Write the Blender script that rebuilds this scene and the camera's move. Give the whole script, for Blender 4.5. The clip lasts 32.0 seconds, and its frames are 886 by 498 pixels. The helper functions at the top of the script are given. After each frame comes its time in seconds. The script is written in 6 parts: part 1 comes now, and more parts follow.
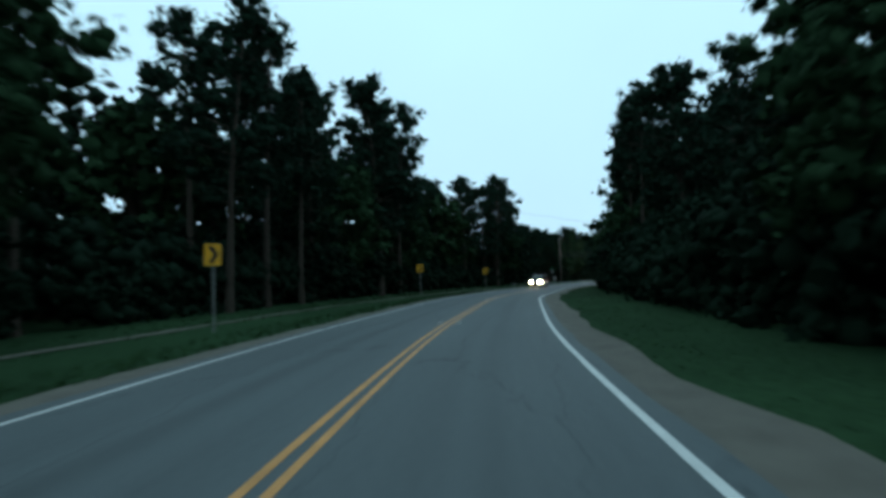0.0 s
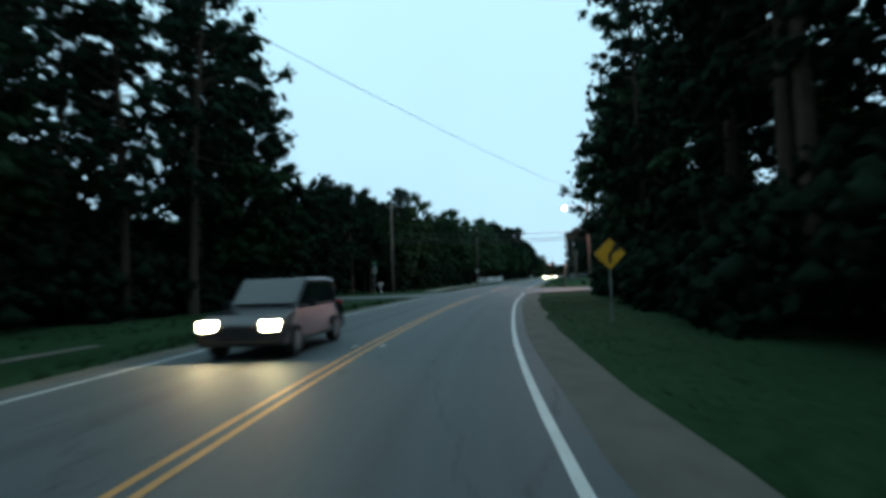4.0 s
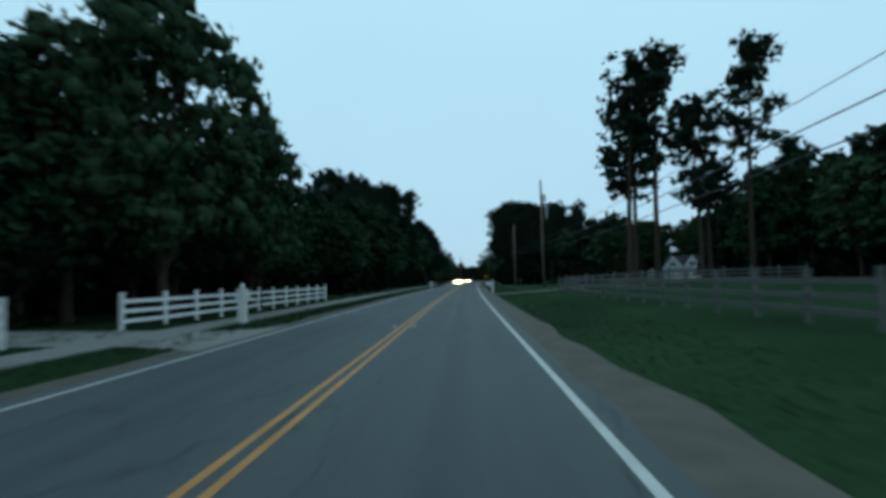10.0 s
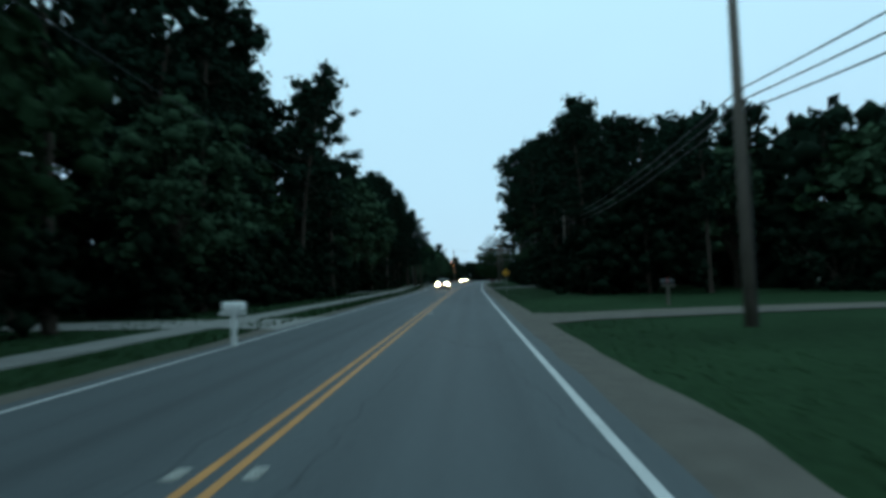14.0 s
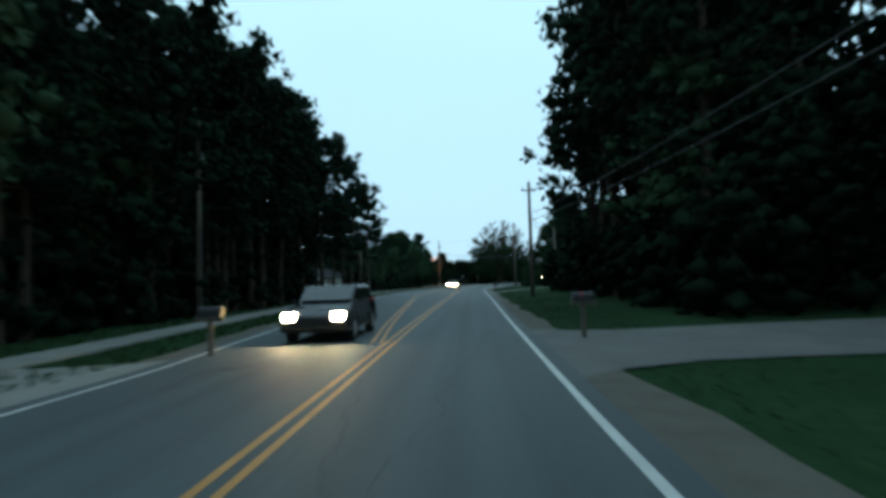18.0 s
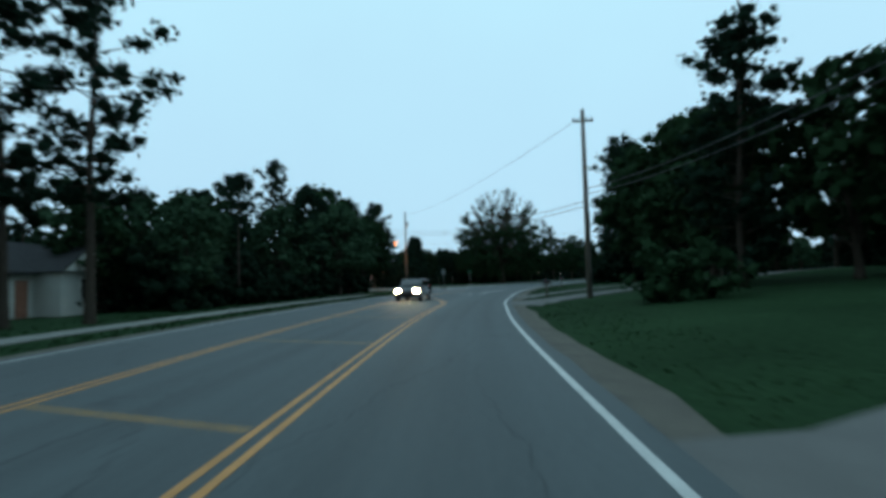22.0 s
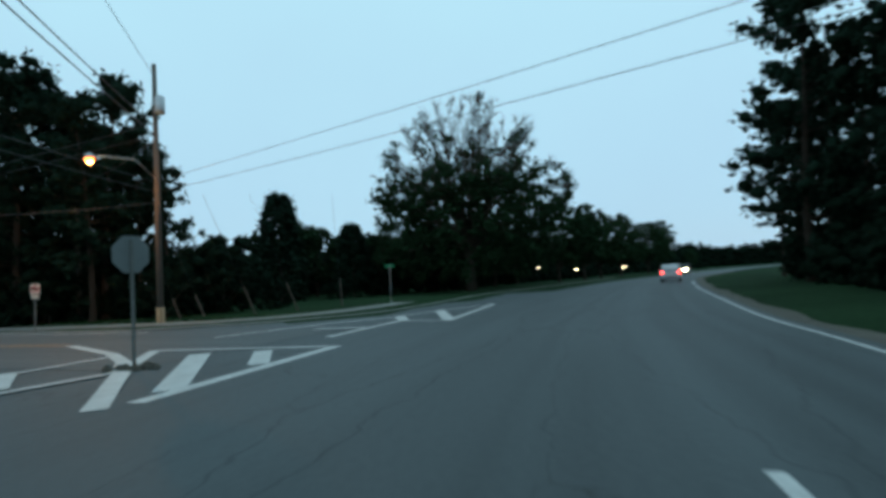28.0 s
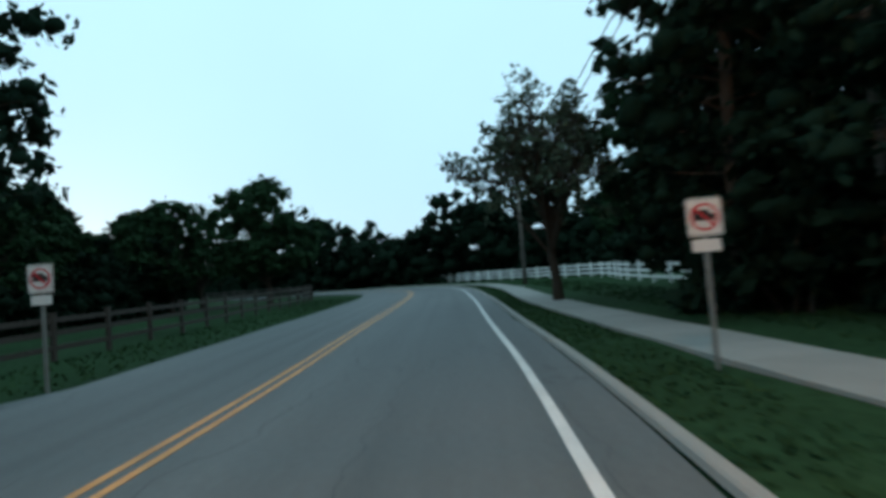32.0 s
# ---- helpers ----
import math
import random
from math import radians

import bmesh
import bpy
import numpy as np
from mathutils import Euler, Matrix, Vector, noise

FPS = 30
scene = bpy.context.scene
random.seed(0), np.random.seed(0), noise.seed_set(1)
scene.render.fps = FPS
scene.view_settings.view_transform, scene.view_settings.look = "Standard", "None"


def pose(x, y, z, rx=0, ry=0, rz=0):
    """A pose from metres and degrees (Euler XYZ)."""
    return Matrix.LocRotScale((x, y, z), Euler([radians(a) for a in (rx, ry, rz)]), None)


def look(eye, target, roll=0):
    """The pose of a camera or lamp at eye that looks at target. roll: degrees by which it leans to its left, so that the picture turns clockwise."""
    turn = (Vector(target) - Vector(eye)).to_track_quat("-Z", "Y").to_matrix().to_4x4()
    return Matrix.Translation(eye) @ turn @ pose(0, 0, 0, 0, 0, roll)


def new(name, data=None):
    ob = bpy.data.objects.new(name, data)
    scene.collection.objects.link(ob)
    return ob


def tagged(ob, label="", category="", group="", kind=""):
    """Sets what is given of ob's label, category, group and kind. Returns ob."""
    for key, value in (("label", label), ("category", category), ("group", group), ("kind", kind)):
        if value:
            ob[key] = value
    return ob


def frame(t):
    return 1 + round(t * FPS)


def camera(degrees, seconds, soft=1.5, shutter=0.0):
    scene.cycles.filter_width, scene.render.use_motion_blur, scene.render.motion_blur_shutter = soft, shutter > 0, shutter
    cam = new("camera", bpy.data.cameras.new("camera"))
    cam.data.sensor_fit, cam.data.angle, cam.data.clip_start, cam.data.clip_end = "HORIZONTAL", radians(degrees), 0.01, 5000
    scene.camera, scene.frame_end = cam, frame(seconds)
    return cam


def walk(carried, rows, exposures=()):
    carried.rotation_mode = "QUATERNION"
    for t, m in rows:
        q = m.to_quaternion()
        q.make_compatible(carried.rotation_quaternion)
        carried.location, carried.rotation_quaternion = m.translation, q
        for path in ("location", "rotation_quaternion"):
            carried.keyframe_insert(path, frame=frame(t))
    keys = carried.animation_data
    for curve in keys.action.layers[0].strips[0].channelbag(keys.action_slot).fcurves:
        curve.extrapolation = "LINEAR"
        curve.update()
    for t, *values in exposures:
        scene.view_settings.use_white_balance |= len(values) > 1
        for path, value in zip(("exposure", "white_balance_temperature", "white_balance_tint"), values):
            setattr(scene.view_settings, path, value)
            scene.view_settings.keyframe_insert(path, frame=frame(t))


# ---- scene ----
cam = camera(75.3, 32.0, soft=3.8, shutter=0.5)

# seconds, x, y, z, pitch, lean to the right, yaw
PATH = [
    (0, 0.000, 0.000, 1.55, 2.964, 1.727, 2.240), (0.5, 0.156, 8.078, 1.55, 2.753, 1.632, -0.040),
    (1, 0.661, 16.299, 1.55, 2.494, 1.607, -2.578), (1.5, 1.523, 24.656, 1.55, 2.779, 1.600, -4.789),
    (2, 2.699, 33.121, 1.55, 2.836, 1.505, -6.623), (2.5, 4.167, 41.646, 1.55, 3.043, 1.513, -8.502),
    (3, 5.928, 50.150, 1.55, 2.937, 1.755, -10.483), (3.5, 7.994, 58.594, 1.55, 2.779, 2.040, -12.598),
    (4, 10.398, 67.031, 1.55, 2.843, 1.765, -14.798), (4.5, 13.151, 75.542, 1.55, 2.824, 1.710, -16.645),
    (5, 16.214, 84.179, 1.55, 2.693, 1.726, -17.993), (5.5, 19.536, 92.958, 1.55, 2.235, 1.854, -19.052),
    (6, 23.104, 101.823, 1.55, 2.461, 1.702, -20.381), (6.5, 26.924, 110.712, 1.55, 2.365, 1.755, -21.723),
    (7, 30.967, 119.690, 1.55, 2.354, 1.756, -22.351), (7.5, 35.191, 128.835, 1.55, 2.376, 1.662, -22.818),
    (8, 39.560, 138.098, 1.55, 2.393, 1.654, -23.278), (8.5, 44.024, 147.369, 1.55, 2.718, 1.688, -23.724),
    (9, 48.517, 156.543, 1.55, 2.753, 1.737, -24.055), (9.5, 52.993, 165.569, 1.55, 2.938, 1.517, -24.280),
    (10, 57.433, 174.454, 1.55, 3.011, 1.411, -24.423), (10.5, 61.848, 183.213, 1.55, 3.299, 1.490, -24.663),
    (11, 66.240, 191.869, 1.55, 3.130, 1.457, -24.730), (11.5, 70.599, 200.453, 1.55, 3.204, 1.492, -24.700),
    (12, 74.928, 208.984, 1.55, 3.205, 1.626, -24.696), (12.5, 79.231, 217.469, 1.55, 3.162, 1.703, -24.677),
    (13, 83.510, 225.896, 1.55, 2.982, 1.767, -24.754), (13.5, 87.755, 234.241, 1.55, 2.929, 1.788, -24.753),
    (14, 91.927, 242.433, 1.55, 2.917, 1.781, -24.811), (14.5, 95.974, 250.360, 1.55, 2.858, 1.838, -24.877),
    (15, 99.878, 257.961, 1.55, 2.885, 1.718, -25.082), (15.5, 103.654, 265.260, 1.55, 2.895, 1.690, -25.213),
    (16, 107.322, 272.336, 1.55, 2.902, 1.676, -25.183), (16.5, 110.922, 279.288, 1.55, 2.920, 1.637, -25.150),
    (17, 114.521, 286.218, 1.55, 3.051, 1.677, -25.329), (17.5, 118.178, 293.211, 1.55, 3.215, 1.686, -25.468),
    (18, 121.917, 300.310, 1.55, 3.129, 1.717, -25.674), (18.5, 125.732, 307.524, 1.55, 3.246, 1.672, -25.659),
    (19, 129.613, 314.832, 1.55, 3.099, 1.676, -25.862), (19.5, 133.534, 322.180, 1.55, 3.185, 1.626, -25.901),
    (20, 137.462, 329.486, 1.55, 3.143, 1.651, -26.224), (20.5, 141.385, 336.673, 1.55, 3.212, 1.782, -26.618),
    (21, 145.279, 343.723, 1.55, 3.241, 1.580, -26.784), (21.5, 149.110, 350.647, 1.55, 3.243, 1.642, -26.727),
    (22, 152.868, 357.427, 1.55, 2.872, 1.707, -26.853), (22.5, 156.553, 364.039, 1.55, 2.955, 1.679, -27.002),
    (23, 160.169, 370.488, 1.55, 3.100, 1.674, -27.145), (23.5, 163.688, 376.774, 1.55, 2.820, 1.782, -26.924),
    (24, 167.060, 382.847, 1.55, 2.819, 1.801, -26.752), (24.5, 170.262, 388.585, 1.55, 2.729, 1.821, -27.152),
    (25, 173.299, 393.842, 1.55, 2.700, 1.726, -28.477), (25.5, 176.193, 398.519, 1.55, 2.791, 1.765, -30.597),
    (26, 178.923, 402.647, 1.55, 2.861, 1.714, -31.946), (26.5, 181.484, 406.319, 1.55, 2.875, 1.741, -33.433),
    (27, 183.930, 409.644, 1.55, 2.856, 1.926, -34.842), (27.5, 186.295, 412.772, 1.55, 2.776, 2.776, -34.926),
    (28, 188.517, 415.897, 1.55, 2.813, 2.960, -31.492), (28.5, 190.468, 419.152, 1.55, 3.200, 3.134, -25.975),
    (29, 191.989, 422.505, 1.55, 3.820, 3.271, -18.391), (29.5, 192.951, 425.817, 1.55, 4.211, 3.812, -9.597),
    (30, 193.337, 429.069, 1.55, 4.434, 4.039, 0.454), (30.5, 193.117, 432.387, 1.55, 3.047, 3.637, 11.547),
    (31, 192.186, 435.825, 1.55, 2.043, 3.871, 23.186), (31.5, 190.534, 439.208, 1.55, 1.961, 4.217, 33.262),
    (32, 188.364, 442.374, 1.55, 2.228, 4.622, 40.013),
]


def carried_pose(x, y, z, pitch, lean, yaw):
    return pose(x, y, z, 90 + pitch, 0, yaw) @ pose(0, 0, 0, 0, 0, -lean)


walk(cam, [(t, carried_pose(*r)) for t, *r in PATH],
     [(0, .12), (2, .13), (3, .12), (6, .08), (7, .02), (8, -.15), (9, -.22), (11, -.15), (13, -.08), (15, .0), (17, .12), (19, .12), (21, -.02), (23, -.12), (25, -.12),
      (28, -.18), (30, -.12), (31, -.08), (32, .1)])

# ---- dusk sky, the last light in the west ----
world = bpy.data.worlds.new("dusk_sky")
scene.world = world
world.use_nodes = True
wn = world.node_tree.nodes
wl = world.node_tree.links
sky = wn.new("ShaderNodeTexSky")
sky.sky_type = "NISHITA"
sky.sun_disc = False
sky.sun_elevation = radians(4.0)
sky.sun_rotation = radians(-75)
sky.air_density, sky.dust_density, sky.ozone_density = 1.0, 0.6, 3.0
veil = wn.new("ShaderNodeMix")
veil.data_type = "RGBA"
veil.inputs[0].default_value = 0.8
# thin even overcast, paler overhead than at the horizon, with faint cloud
wc = wn.new("ShaderNodeTexCoord")
wz = wn.new("ShaderNodeSeparateXYZ")
wl.new(wc.outputs["Generated"], wz.inputs[0])
cloud = wn.new("ShaderNodeTexNoise")
cloud.inputs["Scale"].default_value, cloud.inputs["Detail"].default_value = 3.5, 4
wl.new(wc.outputs["Generated"], cloud.inputs["Vector"])
lift = wn.new("ShaderNodeMath")
lift.operation = "MULTIPLY_ADD"
lift.inputs[1].default_value = 0.28
wl.new(cloud.outputs[0], lift.inputs[0])
wl.new(wz.outputs[2], lift.inputs[2])
climb = wn.new("ShaderNodeMapRange")
climb.inputs[1].default_value, climb.inputs[2].default_value = 0.10, 0.60
wl.new(lift.outputs[0], climb.inputs[0])
tone = wn.new("ShaderNodeMix")
tone.data_type = "RGBA"
tone.inputs[6].default_value, tone.inputs[7].default_value = (4.6, 7.0, 8.9, 1), (5.15, 8.45, 9.95, 1)
wl.new(climb.outputs[0], tone.inputs[0])
wl.new(tone.outputs[2], veil.inputs[7])
wl.new(sky.outputs[0], veil.inputs[6])
wl.new(veil.outputs[2], wn["Background"].inputs[0])
wn["Background"].inputs[1].default_value = 0.13
sun = new("sun", bpy.data.lights.new("sun", "SUN"))
sun.data.energy, sun.data.angle, sun.data.color = 0.05, radians(20), (1.0, 0.9, 0.8)
sun.matrix_world = look((-60, 16, 10), (0, 0, 0))
tagged(sun, kind="structure")


# ---- materials ----
def mat(name, base, rough=0.8, metal=0.0, vary=0.25, scale=3.0, fine=40.0, bump=0.2, per_object=0.0, emit=None, power=0.0,
        spec=0.3, island=0.0, tint=None):
    m = bpy.data.materials.new(name)
    m.use_nodes = True
    n, l = m.node_tree.nodes, m.node_tree.links
    b = n["Principled BSDF"]
    b.inputs["Roughness"].default_value, b.inputs["Metallic"].default_value = rough, metal
    b.inputs["Specular IOR Level"].default_value = spec
    co = n.new("ShaderNodeTexCoord")
    big, small = n.new("ShaderNodeTexNoise"), n.new("ShaderNodeTexNoise")
    big.inputs["Scale"].default_value, small.inputs["Scale"].default_value = scale, fine
    big.inputs["Detail"].default_value = 4
    l.new(co.outputs["Object"], big.inputs["Vector"])
    l.new(co.outputs["Object"], small.inputs["Vector"])
    add = n.new("ShaderNodeMath")
    add.operation = "ADD"
    l.new(big.outputs[0], add.inputs[0])
    l.new(small.outputs[0], add.inputs[1])
    last = add.outputs[0]
    if per_object:
        info = n.new("ShaderNodeObjectInfo")
        ma = n.new("ShaderNodeMath")
        ma.operation = "MULTIPLY_ADD"
        ma.inputs[1].default_value = per_object
        l.new(info.outputs["Random"], ma.inputs[0])
        l.new(last, ma.inputs[2])
        last = ma.outputs[0]
    if island:
        geo = n.new("ShaderNodeNewGeometry")
        mi = n.new("ShaderNodeMath")
        mi.operation = "MULTIPLY_ADD"
        mi.inputs[1].default_value = island
        l.new(geo.outputs["Random Per Island"], mi.inputs[0])
        l.new(last, mi.inputs[2])
        last = mi.outputs[0]
    ramp = n.new("ShaderNodeMapRange")
    lo = 0.65
    ramp.inputs[1].default_value, ramp.inputs[2].default_value = lo, 1.35 + per_object + island
    l.new(last, ramp.inputs[0])
    mix = n.new("ShaderNodeMix")
    mix.data_type = "RGBA"
    c2 = tint if tint else tuple(c * (1 + vary) for c in base)
    mix.inputs[6].default_value = (*[c * (1 - vary) for c in base], 1)
    mix.inputs[7].default_value = (*c2, 1)
    l.new(ramp.outputs[0], mix.inputs[0])
    l.new(mix.outputs[2], b.inputs["Base Color"])
    if bump:
        bp = n.new("ShaderNodeBump")
        bp.inputs["Strength"].default_value, bp.inputs["Distance"].default_value = bump, 0.02
        l.new(small.outputs[0], bp.inputs["Height"])
        l.new(bp.outputs[0], b.inputs["Normal"])
    if emit:
        b.inputs["Emission Color"].default_value = (*emit, 1)
        b.inputs["Emission Strength"].default_value = power
    return m


def asphalt(name, base, cracks=0.5):
    """Worn asphalt: along the road (u) and across it (v, metres from the centre line)."""
    m = bpy.data.materials.new(name)
    m.use_nodes = True
    n, l = m.node_tree.nodes, m.node_tree.links
    b = n["Principled BSDF"]
    uv = n.new("ShaderNodeUVMap")
    uv.uv_map = "road"

    def tex(kind, scale, stretch, detail=3):
        mp = n.new("ShaderNodeMapping")
        mp.inputs["Scale"].default_value = stretch
        l.new(uv.outputs[0], mp.inputs[0])
        t = n.new(kind)
        t.inputs["Scale"].default_value = scale
        if kind == "ShaderNodeTexNoise":
            t.inputs["Detail"].default_value = detail
        l.new(mp.outputs[0], t.inputs["Vector"])
        return t

    def math_node(op, a, c, d=None):
        q = n.new("ShaderNodeMath")
        q.operation = op
        for k, v in enumerate((a, c, d)):
            if v is None:
                continue
            if isinstance(v, (int, float)):
                q.inputs[k].default_value = v
            else:
                l.new(v, q.inputs[k])
        return q.outputs[0]

    blotch = tex("ShaderNodeTexNoise", 1.0, (0.10, 0.35, 1), 4).outputs[0]
    streak = tex("ShaderNodeTexNoise", 1.0, (0.03, 1.4, 1), 3).outputs[0]
    grain = tex("ShaderNodeTexNoise", 1.0, (45, 45, 1), 2).outputs[0]
    coarse = tex("ShaderNodeTexNoise", 1.0, (9, 9, 1), 2).outputs[0]
    sep = n.new("ShaderNodeSeparateXYZ")
    l.new(uv.outputs[0], sep.inputs[0])
    lane = math_node("ABSOLUTE", math_node("SUBTRACT", math_node("ABSOLUTE", sep.outputs[1], 0), 1.8), 0)
    path = math_node("SMOOTH_MIN", math_node("ABSOLUTE", math_node("SUBTRACT", lane, 0.85), 0), 0.5, 0.2)
    edge = tex("ShaderNodeTexVoronoi", 1.0, (0.07, 0.42, 1))
    edge.feature = "DISTANCE_TO_EDGE"
    crack = n.new("ShaderNodeMapRange")
    crack.inputs[1].default_value, crack.inputs[2].default_value = 0.0, 0.007
    crack.inputs[3].default_value, crack.inputs[4].default_value = 1 - cracks, 1.0
    wob = n.new("ShaderNodeVectorMath")
    wob.operation = "MULTIPLY_ADD"
    nz = tex("ShaderNodeTexNoise", 1.0, (1.2, 1.2, 1), 2)
    wob.inputs[1].default_value = (0.25, 0.25, 0)
    l.new(nz.outputs["Color"], wob.inputs[0])
    l.new(edge.inputs["Vector"].links[0].from_socket, wob.inputs[2])
    l.new(wob.outputs[0], edge.inputs["Vector"])
    l.new(edge.outputs["Distance"], crack.inputs[0])
    v = math_node("MULTIPLY_ADD", blotch, 0.45, 0.45)
    v = math_node("MULTIPLY_ADD", streak, 0.62, v)
    v = math_node("MULTIPLY_ADD", grain, 0.55, v)
    v = math_node("MULTIPLY_ADD", coarse, 0.50, v)
    v = math_node("MULTIPLY_ADD", path, 0.28, v)
    oil = n.new("ShaderNodeMapRange")
    oil.inputs[1].default_value, oil.inputs[2].default_value = 0.05, 0.42
    oil.inputs[3].default_value, oil.inputs[4].default_value = 0.80, 1.0
    l.new(math_node("MULTIPLY_ADD", streak, 0.35, math_node("SUBTRACT", lane, 0.15)), oil.inputs[0])
    v = math_node("MULTIPLY", math_node("SUBTRACT", v, 0.47), math_node("MULTIPLY", crack.outputs[0], oil.outputs[0]))
    col = n.new("ShaderNodeVectorMath")
    col.operation = "SCALE"
    col.inputs[0].default_value = base
    l.new(v, col.inputs["Scale"])
    l.new(col.outputs[0], b.inputs["Base Color"])
    b.inputs["Roughness"].default_value = 0.7
    b.inputs["Specular IOR Level"].default_value = 0.3
    bp = n.new("ShaderNodeBump")
    bp.inputs["Strength"].default_value, bp.inputs["Distance"].default_value = 0.5, 0.01
    l.new(grain, bp.inputs["Height"])
    l.new(bp.outputs[0], b.inputs["Normal"])
    return m


ASPHALT = asphalt("asphalt", (0.054, 0.063, 0.066))
ASPHALT_SIDE = asphalt("side_asphalt", (0.068, 0.074, 0.075), 0.35)
ASPHALT_OLD = mat("old_asphalt", (0.12, 0.115, 0.11), 0.85, vary=0.25, scale=0.8, fine=50, bump=0.6)
GRAVEL = mat("gravel_shoulder", (0.110, 0.097, 0.080), 0.95, vary=0.3, scale=1.5, fine=70, bump=0.9)
CONCRETE = mat("concrete", (0.21, 0.205, 0.19), 0.9, vary=0.18, scale=1.2, fine=60, bump=0.35, per_object=0.5)
WHITE_LINE = mat("white_road_paint", (0.50, 0.49, 0.47), 0.6, vary=0.22, scale=2.5, fine=40, bump=0.3)
YELLOW_LINE = mat("yellow_road_paint", (0.46, 0.205, 0.06), 0.6, vary=0.35, scale=2.0, fine=40, bump=0.3)
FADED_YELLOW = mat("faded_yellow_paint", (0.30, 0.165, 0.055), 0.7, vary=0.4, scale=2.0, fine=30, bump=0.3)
GRASS = mat("grass_ground", (0.018, 0.040, 0.018), 1.0, vary=0.4, scale=0.15, fine=6, bump=1.0, spec=0.02)
BLADE = mat("grass_blades", (0.022, 0.047, 0.019), 0.9, vary=0.4, scale=0.3, fine=5, bump=0, island=0.8, spec=0.02)
BARK = mat("pine_bark", (0.05, 0.04, 0.032), 0.95, vary=0.4, scale=2.5, fine=18, bump=1.0, per_object=0.4, spec=0.02)
NEEDLES = mat("pine_needles", (0.010, 0.022, 0.014), 0.9, vary=0.4, scale=0.4, fine=4, bump=0, island=0.5, per_object=0.4, spec=0.02)
LEAVES = mat("broad_leaves", (0.016, 0.035, 0.016), 0.85, vary=0.4, scale=0.4, fine=4, bump=0, island=0.5, per_object=0.5, spec=0.02)
SPRING = mat("young_leaves", (0.030, 0.058, 0.032), 0.8, vary=0.35, scale=0.4, fine=4, bump=0, island=0.6, per_object=0.3, spec=0.02)
THIN_LEAF = mat("thin_young_leaves", (0.062, 0.086, 0.058), 0.8, vary=0.35, scale=0.4, fine=4, bump=0, island=0.6, per_object=0.3, spec=0.02)
# near-black leaves: the shade inside the woods is put into this colour
SHADED_LEAF = mat("shaded_undergrowth_leaves", (0.007, 0.015, 0.009), 0.9, vary=0.4, scale=0.5, fine=4, bump=0, island=0.5, per_object=0.5, spec=0.02)
LITTER = mat("forest_floor", (0.055, 0.042, 0.028), 1.0, vary=0.4, scale=0.5, fine=8, bump=1.0, spec=0.02)
POLE_WOOD = mat("weathered_pole_wood", (0.11, 0.092, 0.076), 0.9, vary=0.3, scale=1.5, fine=25, bump=0.6, per_object=0.4)
WIRE = mat("wire_black", (0.02, 0.02, 0.022), 0.6, vary=0.1, bump=0)
POST_STEEL = mat("weathered_post_steel", (0.16, 0.165, 0.155), 0.6, metal=0.3, vary=0.2, scale=6, bump=0.15)
METAL = mat("galvanised_steel", (0.42, 0.43, 0.44), 0.45, metal=0.9, vary=0.12, scale=6, bump=0.1)
DARK_METAL = mat("dark_painted_metal", (0.03, 0.03, 0.032), 0.5, vary=0.2, bump=0.05)
SIGN_BACK = mat("sign_back_aluminium", (0.17, 0.19, 0.19), 0.6, metal=0.3, vary=0.12, bump=0.05)
SIGN_YELLOW = mat("sign_yellow", (0.70, 0.33, 0.02), 0.5, vary=0.08, scale=4, bump=0)
SIGN_WHITE = mat("sign_white", (0.55, 0.53, 0.50), 0.5, vary=0.06, scale=4, bump=0)
SIGN_BLACK = mat("sign_black", (0.015, 0.015, 0.015), 0.5, vary=0.1, bump=0)
SIGN_RED = mat("sign_red", (0.45, 0.02, 0.025), 0.5, vary=0.1, bump=0)
SIGN_GREEN = mat("sign_green", (0.02, 0.22, 0.10), 0.5, vary=0.1, bump=0)
FENCE_WHITE = mat("white_fence_paint", (0.72, 0.72, 0.70), 0.6, vary=0.12, scale=4, fine=30, bump=0.15)
FENCE_DARK = mat("dark_stained_fence", (0.045, 0.038, 0.032), 0.85, vary=0.35, scale=3, fine=30, bump=0.5)
FENCE_GREY = mat("weathered_grey_fence", (0.115, 0.12, 0.115), 0.85, vary=0.3, scale=3, fine=30, bump=0.5)
STUD = mat("stud_reflector", (0.62, 0.60, 0.52), 0.35, vary=0.1, bump=0, spec=0.6)
FENCE_TAN = mat("tan_fence_boards", (0.36, 0.27, 0.17), 0.85, vary=0.2, scale=3, fine=30, bump=0.4, per_object=0.6)
SIDING = mat("pale_siding", (0.50, 0.50, 0.46), 0.8, vary=0.1, scale=2, fine=20, bump=0.15)
SIDING_GREY = mat("grey_siding", (0.40, 0.42, 0.43), 0.8, vary=0.1, scale=2, fine=20, bump=0.15)
ROOF = mat("dark_shingles", (0.034, 0.034, 0.036), 0.95, spec=0.1, vary=0.3, scale=3, fine=25, bump=0.6)
PANE = mat("dark_window_glass", (0.02, 0.025, 0.03), 0.08, vary=0.1, bump=0, spec=0.6)
LIT = mat("lit_window", (0.5, 0.4, 0.25), 0.6, bump=0, emit=(1.0, 0.72, 0.38), power=2.5)
SODIUM = mat("sodium_lamp_glow", (0.9, 0.6, 0.3), 0.4, bump=0, emit=(1.0, 0.22, 0.03), power=5)
PINK = mat("metal_halide_glow", (0.9, 0.8, 0.8), 0.4, bump=0, emit=(1.0, 0.72, 0.66), power=120)
HEAD = mat("headlight_glow", (0.9, 0.85, 0.7), 0.3, bump=0, emit=(1.0, 0.80, 0.42), power=220)
